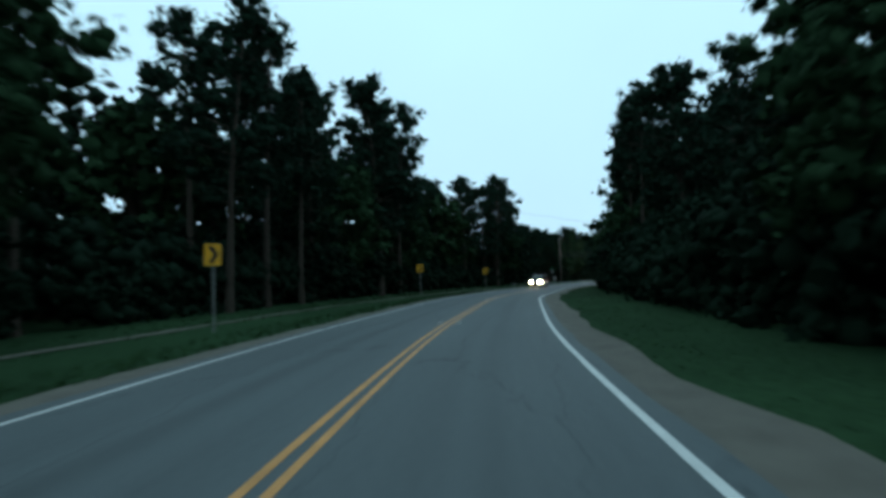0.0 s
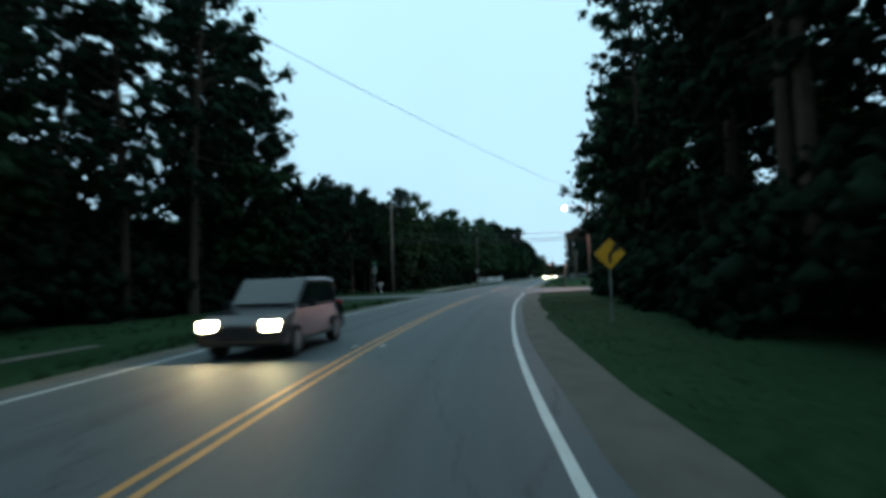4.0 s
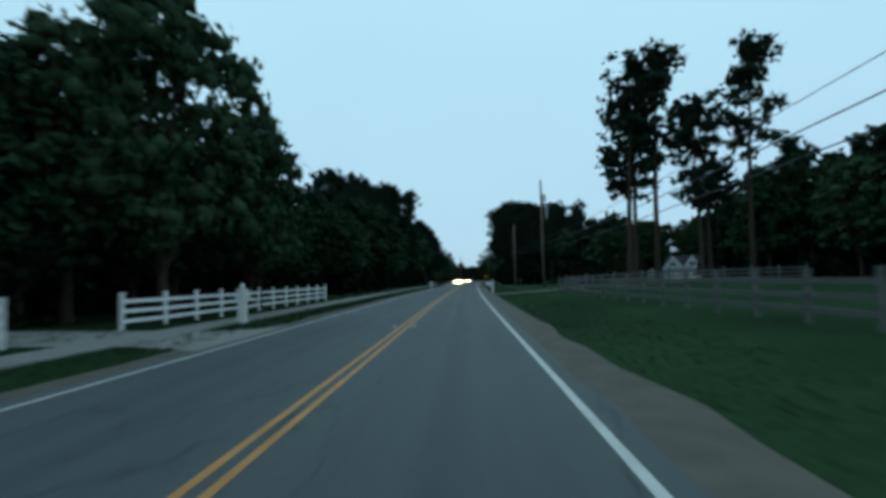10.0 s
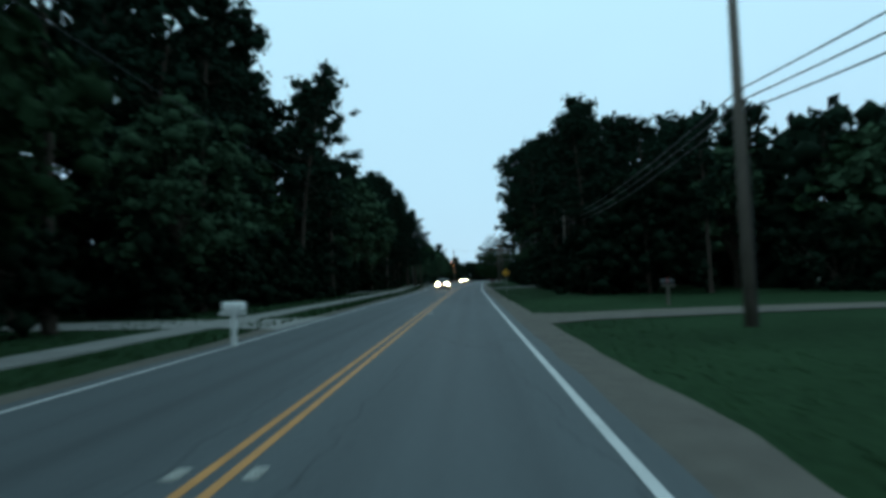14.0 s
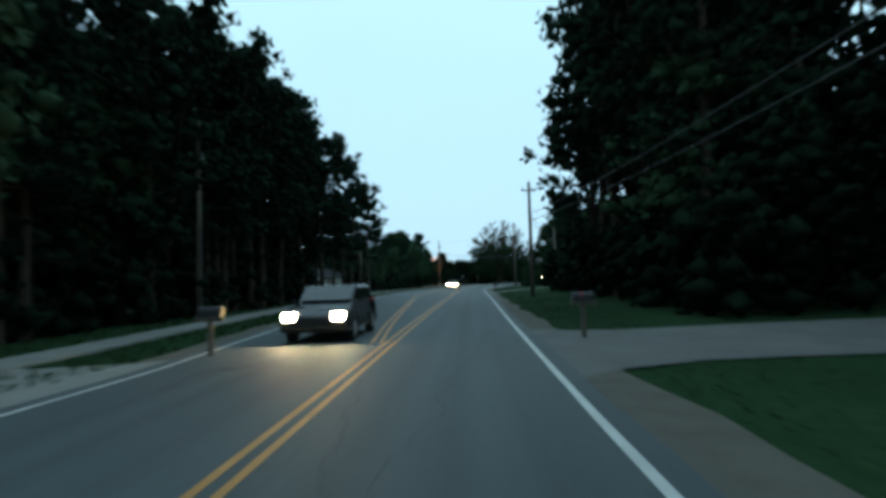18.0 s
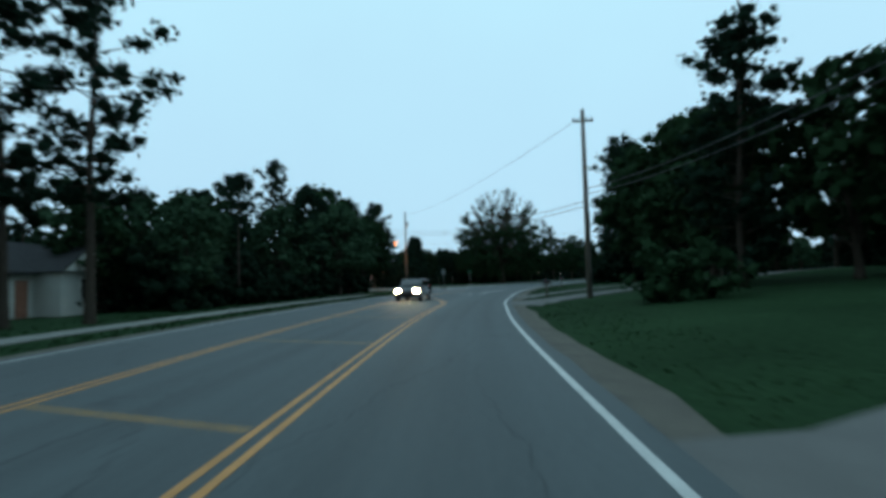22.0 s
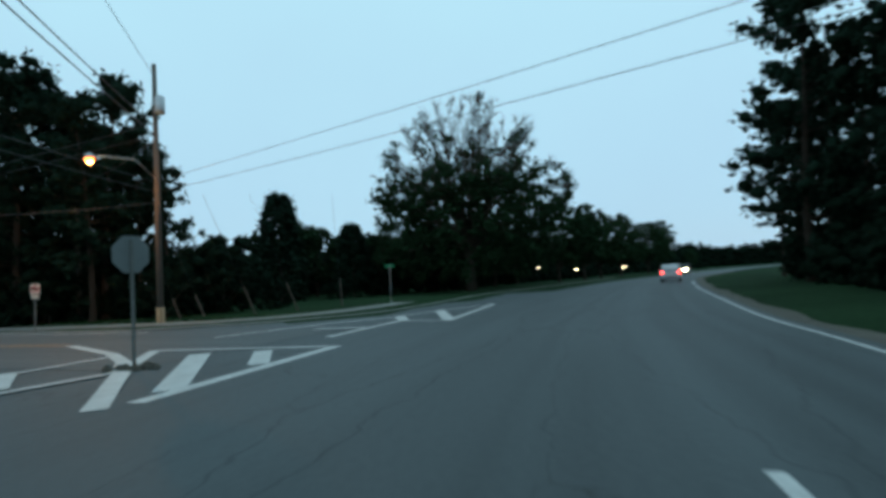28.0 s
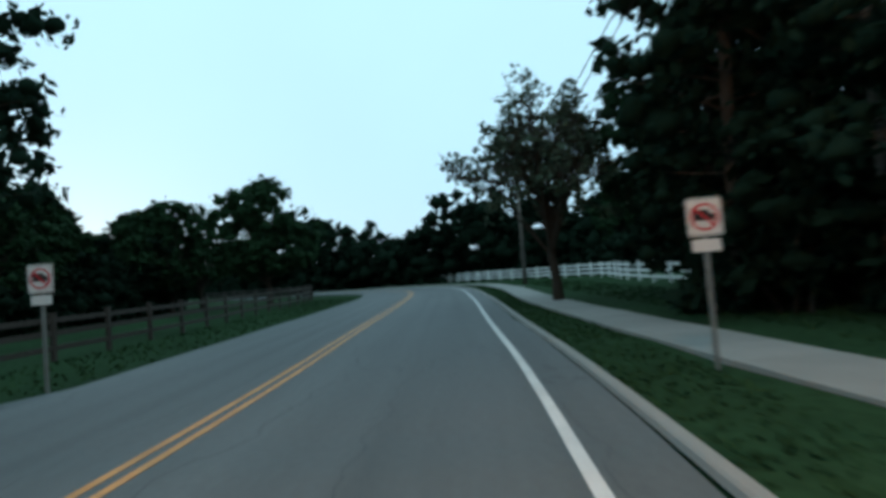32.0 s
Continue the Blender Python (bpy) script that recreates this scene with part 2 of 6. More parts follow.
TAIL = mat("tail_light_glow", (0.5, 0.03, 0.03), 0.3, bump=0, emit=(1.0, 0.07, 0.06), power=9)
SMALL_LIGHT = mat("porch_light_glow", (0.9, 0.8, 0.6), 0.4, bump=0, emit=(1.0, 0.8, 0.5), power=25)
CAR_SILVER = mat("silver_car_paint", (0.42, 0.42, 0.43), 0.3, metal=0.5, vary=0.05, bump=0, spec=0.6)
CAR_DARK = mat("dark_car_paint", (0.02, 0.022, 0.026), 0.25, metal=0.3, vary=0.1, bump=0, spec=0.6)
RUBBER = mat("tyre_rubber", (0.02, 0.02, 0.02), 0.85, vary=0.2, bump=0.2)
CAR_GLASS = mat("car_glass", (0.015, 0.018, 0.02), 0.05, vary=0.05, bump=0, spec=0.7)
MAIL_WHITE = mat("mailbox_white", (0.65, 0.65, 0.63), 0.5, vary=0.1, bump=0.05)
BRICK = mat("red_brick", (0.26, 0.12, 0.08), 0.9, vary=0.3, scale=6, fine=30, bump=0.5)


# ---- mesh helpers ----
def mesh_of(name, verts, faces, material=None, smooth=False):
    me = bpy.data.meshes.new(name)
    me.from_pydata([tuple(v) for v in verts], [], [tuple(f) for f in faces])
    if material:
        me.materials.append(material)
    if smooth:
        me.polygons.foreach_set("use_smooth", [True] * len(me.polygons))
    me.update()
    return me


def quads_mesh(name, verts, material):
    """A mesh of loose four-sided leaves from an (n, 4, 3) array."""
    n = len(verts)
    me = bpy.data.meshes.new(name)
    me.vertices.add(n * 4)
    me.vertices.foreach_set("co", verts.reshape(-1).astype(np.float32))
    me.loops.add(n * 4)
    me.loops.foreach_set("vertex_index", np.arange(n * 4, dtype=np.int32))
    me.polygons.add(n)
    me.polygons.foreach_set("loop_start", np.arange(0, n * 4, 4, dtype=np.int32))
    me.materials.append(material)
    me.update(calc_edges=True)
    return me


def part(name, me, parent, label="", at=None):
    ob = new(name, me)
    ob.parent = parent
    if at is not None:
        ob.matrix_basis = at
    if label:
        ob["label"] = label
    return ob


def thing(name, label, category, group="", at=None):
    ob = new(name)
    ob.empty_display_size = 0.2
    if at is not None:
        ob.matrix_basis = at
    return tagged(ob, label, category, group)


class Shape:
    """Gathers boxes, tubes and prisms into one mesh."""

    def __init__(self):
        self.v, self.f = [], []

    def add(self, verts, faces):
        k = len(self.v)
        self.v += [tuple(v) for v in verts]
        self.f += [tuple(i + k for i in f) for f in faces]
        return self

    def box(self, x0, y0, z0, x1, y1, z1, m=None, bevel=0.0):
        b = min(bevel, (x1 - x0) / 3, (y1 - y0) / 3)
        if b > 0:
            ring = [(x0 + b, y0), (x1 - b, y0), (x1, y0 + b), (x1, y1 - b), (x1 - b, y1), (x0 + b, y1), (x0, y1 - b), (x0, y0 + b)]
        else:
            ring = [(x0, y0), (x1, y0), (x1, y1), (x0, y1)]
        return self.prism(ring, z0, z1, m)

    def prism(self, ring, z0, z1, m=None):
        n = len(ring)
        vs = [Vector((x, y, z0)) for x, y in ring] + [Vector((x, y, z1)) for x, y in ring]
        if m is not None:
            vs = [m @ v for v in vs]
        fs = [tuple(range(n - 1, -1, -1)), tuple(range(n, 2 * n))] + [(i, (i + 1) % n, n + (i + 1) % n, n + i) for i in range(n)]
        return self.add(vs, fs)

    def tube(self, pts, radii, sides=8, caps=True):
        vs, fs = [], []
        pts = [Vector(p) for p in pts]
        for i, p in enumerate(pts):
            d = (pts[min(i + 1, len(pts) - 1)] - pts[max(i - 1, 0)]).normalized()
            a = d.orthogonal().normalized() if abs(d.z) < 0.95 else Vector((1, 0, 0))
            a = (a - d * a.dot(d)).normalized()
            b = d.cross(a)
            for k in range(sides):
                w = 2 * math.pi * k / sides
                vs.append(p + (a * math.cos(w) + b * math.sin(w)) * radii[i])
        for i in range(len(pts) - 1):
            for k in range(sides):
                k2 = (k + 1) % sides
                fs.append((i * sides + k, i * sides + k2, (i + 1) * sides + k2, (i + 1) * sides + k))
        if caps:
            fs.append(tuple(range(sides - 1, -1, -1)))
            fs.append(tuple((len(pts) - 1) * sides + k for k in range(sides)))
        return self.add(vs, fs)

    def done(self, name, material, smooth=False):
        return mesh_of(name, self.v, self.f, material, smooth)


# ---- alignments ----
def smooth_line(pts, step=2.0):
    """Catmull-Rom through pts, about step metres apart: an (n, 2) array."""
    p = [np.array(q, float) for q in pts]
    p = [2 * p[0] - p[1]] + p + [2 * p[-1] - p[-2]]
    out = []
    for i in range(1, len(p) - 2):
        n = max(2, int(np.linalg.norm(p[i + 1] - p[i]) / step))
        for k in range(n):
            u = k / n
            out.append(0.5 * (2 * p[i] + (p[i + 1] - p[i - 1]) * u + (2 * p[i - 1] - 5 * p[i] + 4 * p[i + 1] - p[i + 2]) * u * u
                              + (3 * p[i] - p[i - 1] - 3 * p[i + 1] + p[i + 2]) * u ** 3))
    out.append(p[-2])
    return np.array(out)


class Road:
    def __init__(self, pts):
        self.p = smooth_line(pts)
        d = np.gradient(self.p, axis=0)
        d /= np.linalg.norm(d, axis=1)[:, None]
        self.left = np.stack([-d[:, 1], d[:, 0]], 1)
        self.s = np.r_[0, np.cumsum(np.linalg.norm(np.diff(self.p, axis=0), axis=1))]

    def at(self, s, lat=0.0):
        x, y = np.interp(s, self.s, self.p[:, 0]), np.interp(s, self.s, self.p[:, 1])
        lx, ly = np.interp(s, self.s, self.left[:, 0]), np.interp(s, self.s, self.left[:, 1])
        n = np.hypot(lx, ly)
        return x + lx / n * lat, y + ly / n * lat

    def turn(self, s):
        """The angle of the road's heading, in degrees, for rz of things that look along it."""
        lx, ly = np.interp(s, self.s, self.left[:, 0]), np.interp(s, self.s, self.left[:, 1])
        return math.degrees(math.atan2(-ly, -lx))

    def find(self, x, y):
        d = np.hypot(self.p[:, 0] - x, self.p[:, 1] - y)
        i = int(np.argmin(d))
        lat = (x - self.p[i, 0]) * self.left[i, 0] + (y - self.p[i, 1]) * self.left[i, 1]
        return self.s[i], lat


MAIN = Road([(-14.0, -260.0), (-5.0, -150.0), (-2.6, -60.0), (-2.0, -20.0), (-1.74, 0.0), (-1.17, 13.71), (-0.1, 25.25), (1.99, 42.57), (4.57, 54.1), (7.89, 67.61), (11.43, 78.63), (15.87, 90.13), (20.6, 101.43), (25.74, 112.62), (32.52, 127.98), (40.92, 145.54), (50.39, 164.9), (59.66, 183.52), (72.96, 210.02), (90.04, 243.38), (112.74, 287.13), (127.93, 315.89), (143.42, 344.44), (157.97, 371.02), (165.9, 384.2), (170.6, 391.3), (180.9, 405.0), (191.6, 417.6), (198.0, 423.9), (206.0, 431.0), (231.3, 450.5), (259.5, 468.0), (330.0, 500.0), (430.0, 530.0), (620.0, 560.0)])
SIDE = Road([(192.8, 431.6), (189.0, 436.9), (185.2, 441.9), (180.7, 447.7), (175.6, 453.9), (166.2, 465.4), (155.5, 477.5), (146, 484.5), (133, 487.5), (113, 487), (80, 480), (0, 470), (-120, 455)])
CROSS_R = Road([(27.5, 117.5), (36, 118.2), (44, 119.0), (56, 120.5), (90, 126), (150, 132), (260, 120)])
CROSS_L = Road([(27.5, 117.5), (19, 118.2), (10, 119.3), (-10, 124), (-50, 138), (-120, 150)])
S0 = MAIN.find(-1.7, 0)[0]


def lane_edge(s):
    """How far the right-hand lane reaches from the centre line; it widens by the bank."""
    return -float(np.interp(s - S0, [335, 368, 430], [3.4, 3.62, 3.62]))


S_TAPER = MAIN.find(130, 320)[0]
S_WIDE = MAIN.find(149.5, 355)[0]
S_POCKET = MAIN.find(170.6, 391.3)[0]
S_JUNC = MAIN.find(191.6, 417.6)[0]
S_END = MAIN.find(231, 450)[0]


def outer(s):
    """How far the oncoming lane is set off to the left for the turning pocket."""
    return float(np.interp(s, [S_TAPER - 10, S_TAPER, S_WIDE, S_POCKET + 22, S_JUNC + 20, S_END + 40], [0, 0.9, 3.9, 4.2, 3.6, 0]))


def ground_z(x, y):
    s, lat = MAIN.find(x, y)
    s2, lat2 = SIDE.find(x, y)
    d = min(abs(lat) - (4.6 if lat < 0 else 5.2 + outer(s)), abs(lat2) - 5.5 if s2 > 2 else 99)
    for r in (CROSS_R, CROSS_L):
        s3, lat3 = r.find(x, y)
        if np.hypot(*(np.array(r.at(s3)) - (x, y))) < abs(lat3) + 2:
            d = min(d, abs(lat3) - 5.0)
    if d < 0:
        return -0.09
    z = -0.09 + 0.09 * min(d / 2, 1)
    if lat < -6:
        up = np.interp(s, [S_TAPER - 10, S_TAPER + 15, S_JUNC - 15, S_JUNC + 20], [0, 1, 1, 0.2])
        z += up * float(np.interp(-lat, [6, 12, 30, 60, 95, 140], [0, 0.35, 1.55, 1.55, 1.0, 0]))
        z += float(np.interp(s, [S0 + 170, S0 + 195, S0 + 250, S0 + 290], [0, 1, 1, 0])) * float(np.interp(-lat, [7, 14, 40], [0, 0.5, 0.9]))
    k = min(max(d - 4, 0) / 12, 1)
    return z + k * 0.35 * noise.noise((x * 0.03, y * 0.03, 0.5))


def strip(road, s_values, inner, outer_edge, z):
    vs, fs = [], []
    for i, s in enumerate(s_values):
        a, b = inner(s) if callable(inner) else inner, outer_edge(s) if callable(outer_edge) else outer_edge
        vs += [(*road.at(s, a), z), (*road.at(s, b), z)]
        if i:
            k = 2 * i
            fs.append((k - 2, k - 1, k + 1, k))
    return vs, fs

# ---- ground and roads ----
xs = np.r_[-4000, -1500, -600, -300, -200, np.arange(-140, 330, 3.5), 400, 500, 700, 1500, 4000]
ys = np.r_[-4000, -1500, -600, -300, -200, np.arange(-120, 620, 3.5), 700, 800, 1000, 1800, 4000]
gv, gf = [], []
for j, y in enumerate(ys):
    for i, x in enumerate(xs):
        near = -140 <= x <= 330 and -120 <= y <= 620
        gv.append((x, y, ground_z(x, y) if near else -0.09))
nx = len(xs)
for j in range(len(ys) - 1):
    for i in range(nx - 1):
        gf.append((j * nx + i, j * nx + i + 1, (j + 1) * nx + i + 1, (j + 1) * nx + i))
ground = tagged(new("ground", mesh_of("ground", gv, gf, GRASS, True)), "dark green mown verge and meadow ground at dusk", "ground", kind="structure")
GZ = np.array([v[2] for v in gv]).reshape(len(ys), nx)


def gz(x, y):
    i = min(max(int(np.searchsorted(xs, x)) - 1, 0), nx - 2)
    j = min(max(int(np.searchsorted(ys, y)) - 1, 0), len(ys) - 2)
    u, v = (x - xs[i]) / (xs[i + 1] - xs[i]), (y - ys[j]) / (ys[j + 1] - ys[j])
    return float(GZ[j, i] * (1 - u) * (1 - v) + GZ[j, i + 1] * u * (1 - v) + GZ[j + 1, i] * (1 - u) * v + GZ[j + 1, i + 1] * u * v)


def lay_uv(me, road):
    uv = me.uv_layers.new(name="road")
    known = {}
    for v in me.vertices:
        q = v.co.x, v.co.y
        d = np.hypot(road.p[:, 0] - q[0], road.p[:, 1] - q[1])
        i = int(np.argmin(d))
        off_x, off_y = q[0] - road.p[i, 0], q[1] - road.p[i, 1]
        lx, ly = road.left[i]
        known[v.index] = (road.s[i] + off_x * ly - off_y * lx, off_x * lx + off_y * ly)
    for lp in me.loops:
        uv.data[lp.index].uv = known[lp.vertex_index]


def road_body(name, label, road, s0, s1, right, left, z, material=ASPHALT):
    sv = np.arange(s0, s1, 2.0)
    top, tf = strip(road, sv, left, right, z)
    n = len(top)
    vs = top + [(x, y, z - 0.25) for x, y, _ in top]
    fs = [tuple(reversed(f)) for f in tf]
    for i in range(len(sv) - 1):
        k = 2 * i
        fs += [(k, k + 2, k + 2 + n, k + n), (k + 1 + n, k + 3 + n, k + 3, k + 1)]
    me = mesh_of(name, vs, fs, material)
    lay_uv(me, road)
    return tagged(new(name, me), label, "road", kind="structure")


def ragged(width, seed):
    return lambda s: width + 0.10 * noise.noise((s * 0.4, seed, 0)) + 0.05 * noise.noise((s * 1.7, seed, 3))


road = road_body("road", "grey worn asphalt two-lane road with painted lines", MAIN, 2, MAIN.s[-1] - 2, lambda s: lane_edge(s) + ragged(-0.35, 1)(s),
                 lambda s: 4.35 + outer(s) + 0.1 * noise.noise((s * 0.4, 2, 0)), 0.0)
side_road = road_body("side_road", "grey asphalt side road with double yellow line", SIDE, 0.5, SIDE.s[-1] - 2, ragged(-4.3, 4), ragged(4.4, 5), -0.006, ASPHALT_SIDE)
cross_right = road_body("crossroad_east", "pale asphalt crossroad leaving beside a lawn", CROSS_R, 0.5, CROSS_R.s[-1] - 2, ragged(-3.4, 6), ragged(3.4, 7), -0.008, ASPHALT_SIDE)
cross_left = road_body("crossroad_west", "grey asphalt crossroad leaving between woods", CROSS_L, 0.5, CROSS_L.s[-1] - 2, ragged(-3.6, 8), ragged(3.6, 9), -0.010, ASPHALT_SIDE)


def apron(name, ring, z, material=ASPHALT, label="flared asphalt corner of a junction", thick=0.22):
    sh = Shape().prism(ring, z - thick, z)
    me = sh.done(name, material)
    lay_uv(me, MAIN)
    return tagged(new(name, me), label, "road", kind="structure")


def corner(name, a, mid, b, z):
    a, mid, b = (np.array(q, float) for q in (a, mid, b))
    ring = [tuple(mid)] + [tuple((1 - u) ** 2 * a + 2 * u * (1 - u) * (mid * 0.86 + (a + b) * 0.07) + u * u * b) for u in np.linspace(0, 1, 9)]
    area = sum(ring[i][0] * ring[(i + 1) % len(ring)][1] - ring[(i + 1) % len(ring)][0] * ring[i][1] for i in range(len(ring)))
    if area < 0:
        ring.reverse()
    return apron(name, ring, z)


s_x = MAIN.find(27.5, 117.5)[0]
apron("junction_corner", [(26.2, 107.3), (27.9, 108.7), (29.2, 111.4), (31.2, 113.5), (34.6, 114.8), (40, 115.8), (46, 116.6), (46, 118.5), (30, 119), (24, 112)], -0.012)
apron("junction_corner", [(39.0, 134.5), (35, 130), (33, 122), (40, 118), (70, 121.5), (70, 127.2), (56, 126.0), (48, 125.0), (42.5, 125.4), (39.9, 127.2), (38.8, 130.5)], -0.013)
corner("junction_corner", MAIN.at(s_x - 13, 3.8), MAIN.at(s_x - 1.0, 3.2), CROSS_L.at(16, 3.2), -0.014)
corner("junction_corner", MAIN.at(s_x + 13, 3.8), MAIN.at(s_x + 1.0, 3.2), CROSS_L.at(12, -3.2), -0.015)
apron("junction_apron", [(181, 412), (196, 424), (214, 441), (222, 450), (216, 453.5), (207, 448), (200, 441.2), (195, 440.4), (190, 442.6), (187, 446),
                         (176, 447), (178, 441), (183, 433), (182.5, 424)], -0.018, label="wide asphalt mouth of the junction with the side road")

# gravel shoulder along the right edge
sh_v, sh_f = strip(MAIN, np.arange(S0 - 60, S_END + 60, 1.5), lambda s: -3.6, lambda s: -4.7 + 0.45 * noise.noise((s * 0.25, 11, 0)), -0.03)
sh_f = [tuple(f) for f in sh_f if not (abs(MAIN.find(*sh_v[f[0]][:2])[0] - s_x) < 9)]
tagged(new("gravel_shoulder", mesh_of("gravel_shoulder", sh_v, sh_f, GRAVEL)), "narrow sandy gravel shoulder beside the road", "shoulder", kind="structure")
sl_v, sl_f = strip(MAIN, np.arange(S0 - 60, S_JUNC - 6, 1.5), lambda s: 4.2 + outer(s), lambda s: 5.1 + outer(s) + 0.4 * noise.noise((s * 0.25, 12, 0)), -0.032)
sl_f = [tuple(f) for f in sl_f if not (-9 < MAIN.find(*sl_v[f[0]][:2])[0] - s_x < 8)]
tagged(new("dirt_edge", mesh_of("dirt_edge", sl_v, sl_f, GRAVEL)), "worn dirt edge between road and grass", "shoulder", kind="structure")

# pale gravel-coloured strip added for the lighter top edge of the grass bank
tv, tf = [], []
for i, s in enumerate(np.arange(S0 + 3, S0 + 84, 1.2)):
    la = float(np.interp(s - S0, [0, 30, 66, 90], [9.7, 9.6, 8.2, 7.6])) + 0.2 * noise.noise((s * .2, 41, 0))
    wd = 0.22 + 0.12 * noise.noise((s * .5, 42, 0))
    for q in (la + wd, la - wd):
        x, y = MAIN.at(s, q)
        tv.append((x, y, gz(x, y) + 0.025))
    if i:
        tf.append((2 * i - 2, 2 * i - 1, 2 * i + 1, 2 * i))
tagged(new("verge_track", mesh_of("verge_track", tv, tf, GRAVEL)), "narrow pale strip for the lighter edge of a grass bank", "track", kind="structure")

LZ = 0.005


def line(name, road_ob, road_line, s0, s1, lat, width, material, label, z=LZ, skip=()):
    sv = np.arange(s0, s1 + 0.01, 1.0)
    f_lat = lat if callable(lat) else (lambda s: lat)
    vs, fs = strip(road_line, sv, lambda s: f_lat(s) + width / 2 + 0.008 * noise.noise((s * 2, lat(0) if callable(lat) else lat, 1)),
                   lambda s: f_lat(s) - width / 2 + 0.008 * noise.noise((s * 2, 7, 2)), z)
    fs = [tuple(reversed(f)) for i, f in enumerate(fs) if not any(a < sv[i] < b for a, b in skip)]
    return part(name, mesh_of(name, vs, fs, material), road_ob, label)


gap_x = [(s_x - 7.5, s_x + 5)]
line("edge_line", road, MAIN, S0 - 60, S_POCKET + 90, lane_edge, 0.115, WHITE_LINE, "solid white edge line", skip=[(s_x - 10, s_x + 15)])
line("edge_line", road, MAIN, S0 - 60, S_JUNC - 10, lambda s: 3.95 + outer(s), 0.10, WHITE_LINE, "solid white edge line", skip=[(s_x - 10, s_x + 7.5)])
for off in (-0.115, 0.115):
    line("centre_line", road, MAIN, S0 - 60, S_POCKET - 4, off, 0.10, YELLOW_LINE, "half of the double yellow centre line", skip=gap_x)
    line("pocket_line", road, MAIN, S_TAPER - 6, S_JUNC - 4, lambda s, o=off: outer(s) + o, 0.10, YELLOW_LINE, "half of the double yellow line")
    line("pocket_closer", road, MAIN, S_POCKET - 4, S_POCKET + 12, lambda s, o=off: float(np.interp(s, [S_POCKET - 4, S_POCKET - 1, S_POCKET + 3, S_POCKET + 8, S_POCKET + 12], [0, .10, .38, .80, 1])) * outer(s) + o,
         0.10, YELLOW_LINE, "double yellow line closing the median", z=LZ + 0.003)
    line("centre_line", side_road, SIDE, 8, 110, off + 0.4, 0.10, YELLOW_LINE, "half of the double yellow centre line", z=0.0)
for k, s in enumerate((S_TAPER + 11, S_TAPER + 18.5, S_WIDE - 6, S_WIDE + 1.5, S_WIDE + 9, S_WIDE + 17, S_WIDE + 26)):
    a, b = np.array(MAIN.at(s, 0.2)), np.array(MAIN.at(s + 1.0 + 0.12 * outer(s), outer(s) - 0.2))
    d = (b - a) / np.linalg.norm(b - a)
    nrm = np.array([-d[1], d[0]]) * 0.06
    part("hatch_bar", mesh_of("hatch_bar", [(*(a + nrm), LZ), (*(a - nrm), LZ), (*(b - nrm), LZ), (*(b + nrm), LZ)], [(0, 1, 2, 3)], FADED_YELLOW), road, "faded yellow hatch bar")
line("lane_line", road, MAIN, S_POCKET + 13, S_JUNC + 2, -0.35, 0.14, WHITE_LINE, "solid white line of the turning pocket")
line("edge_line", side_road, SIDE, 9, 150, -3.55, 0.13, WHITE_LINE, "solid white edge line", z=0.0)


stud_me = Shape().prism([(-.06, -.05), (.06, -.05), (.06, .05), (-.06, .05)], 0, .018).done("road_stud", STUD)
for k in range(16):
    for la in (-.33, .33):
        s = S0 + 20.2 + 20.6 * k
        part("road_stud", stud_me, road, "pale reflective road stud" if k == 0 else "", at=pose(*MAIN.at(s, la), LZ + .001, 0, 0, MAIN.turn(s)))


def painted(name, ring, label, z=LZ + 0.002, parent=None):
    return part(name, mesh_of(name, [(x, y, z) for x, y in ring], [tuple(range(len(ring)))], WHITE_LINE), parent or road, label)


def bar(a, b, w, name="gore_stripe", label="white painted gore stripe", z=LZ + 0.002):
    a, b = np.array(a, float), np.array(b, float)
    d = (b - a) / np.linalg.norm(b - a)
    n = np.array([-d[1], d[0]]) * w / 2
    painted(name, [tuple(a + n), tuple(a - n), tuple(b - n), tuple(b + n)], label, z)


# the edge line rounding the corner into the crossroad
ARC = Road([MAIN.at(s_x - 10.2, -3.4), MAIN.at(s_x - 7.8, -3.4), (28.9, 111.7), (30.9, 113.9), (34.4, 115.2), (40, 116.2), (46, 117.0)])
av, af = strip(ARC, np.arange(0, ARC.s[-1], 0.5), 0.06, -0.06, LZ)
part("corner_line", mesh_of("corner_line", av, [tuple(reversed(f)) for f in af], WHITE_LINE), road, "white edge line rounding a corner")
av, af = strip(ARC, np.arange(0, ARC.s[-1], 0.5), -0.2, lambda s: -1.25 + 0.3 * noise.noise((s * .4, 31, 0)), -0.003)
tagged(new("corner_shoulder", mesh_of("corner_shoulder", av, [tuple(reversed(f)) for f in af], GRAVEL)), "narrow gravel shoulder rounding a corner", "shoulder", kind="structure")


# left-turn arrow in the pocket
def turn_arrow(x, y, rz):
    m = pose(x, y, 0, 0, 0, rz)
    stem = [(0.62, -1.2), (0.90, -1.2), (0.90, 0.2), (0.72, 0.62), (0.32, 0.82), (0.0, 0.82), (0.0, 1.2), (-0.78, 0.62), (0.0, 0.05), (0.0, 0.44), (0.25, 0.42), (0.5, 0.28), (0.62, 0.0)]
    vs = [m @ Vector((px, py, LZ + 0.002)) for px, py in stem]
    part("turn_arrow", mesh_of("turn_arrow", vs, [(0, 1, 2, 12), (2, 3, 11, 12), (3, 4, 10, 11), (4, 5, 9, 10), (5, 6, 7, 8, 9)], WHITE_LINE), road, "white left-turn arrow")


turn_arrow(178.3, 404.1, -32)
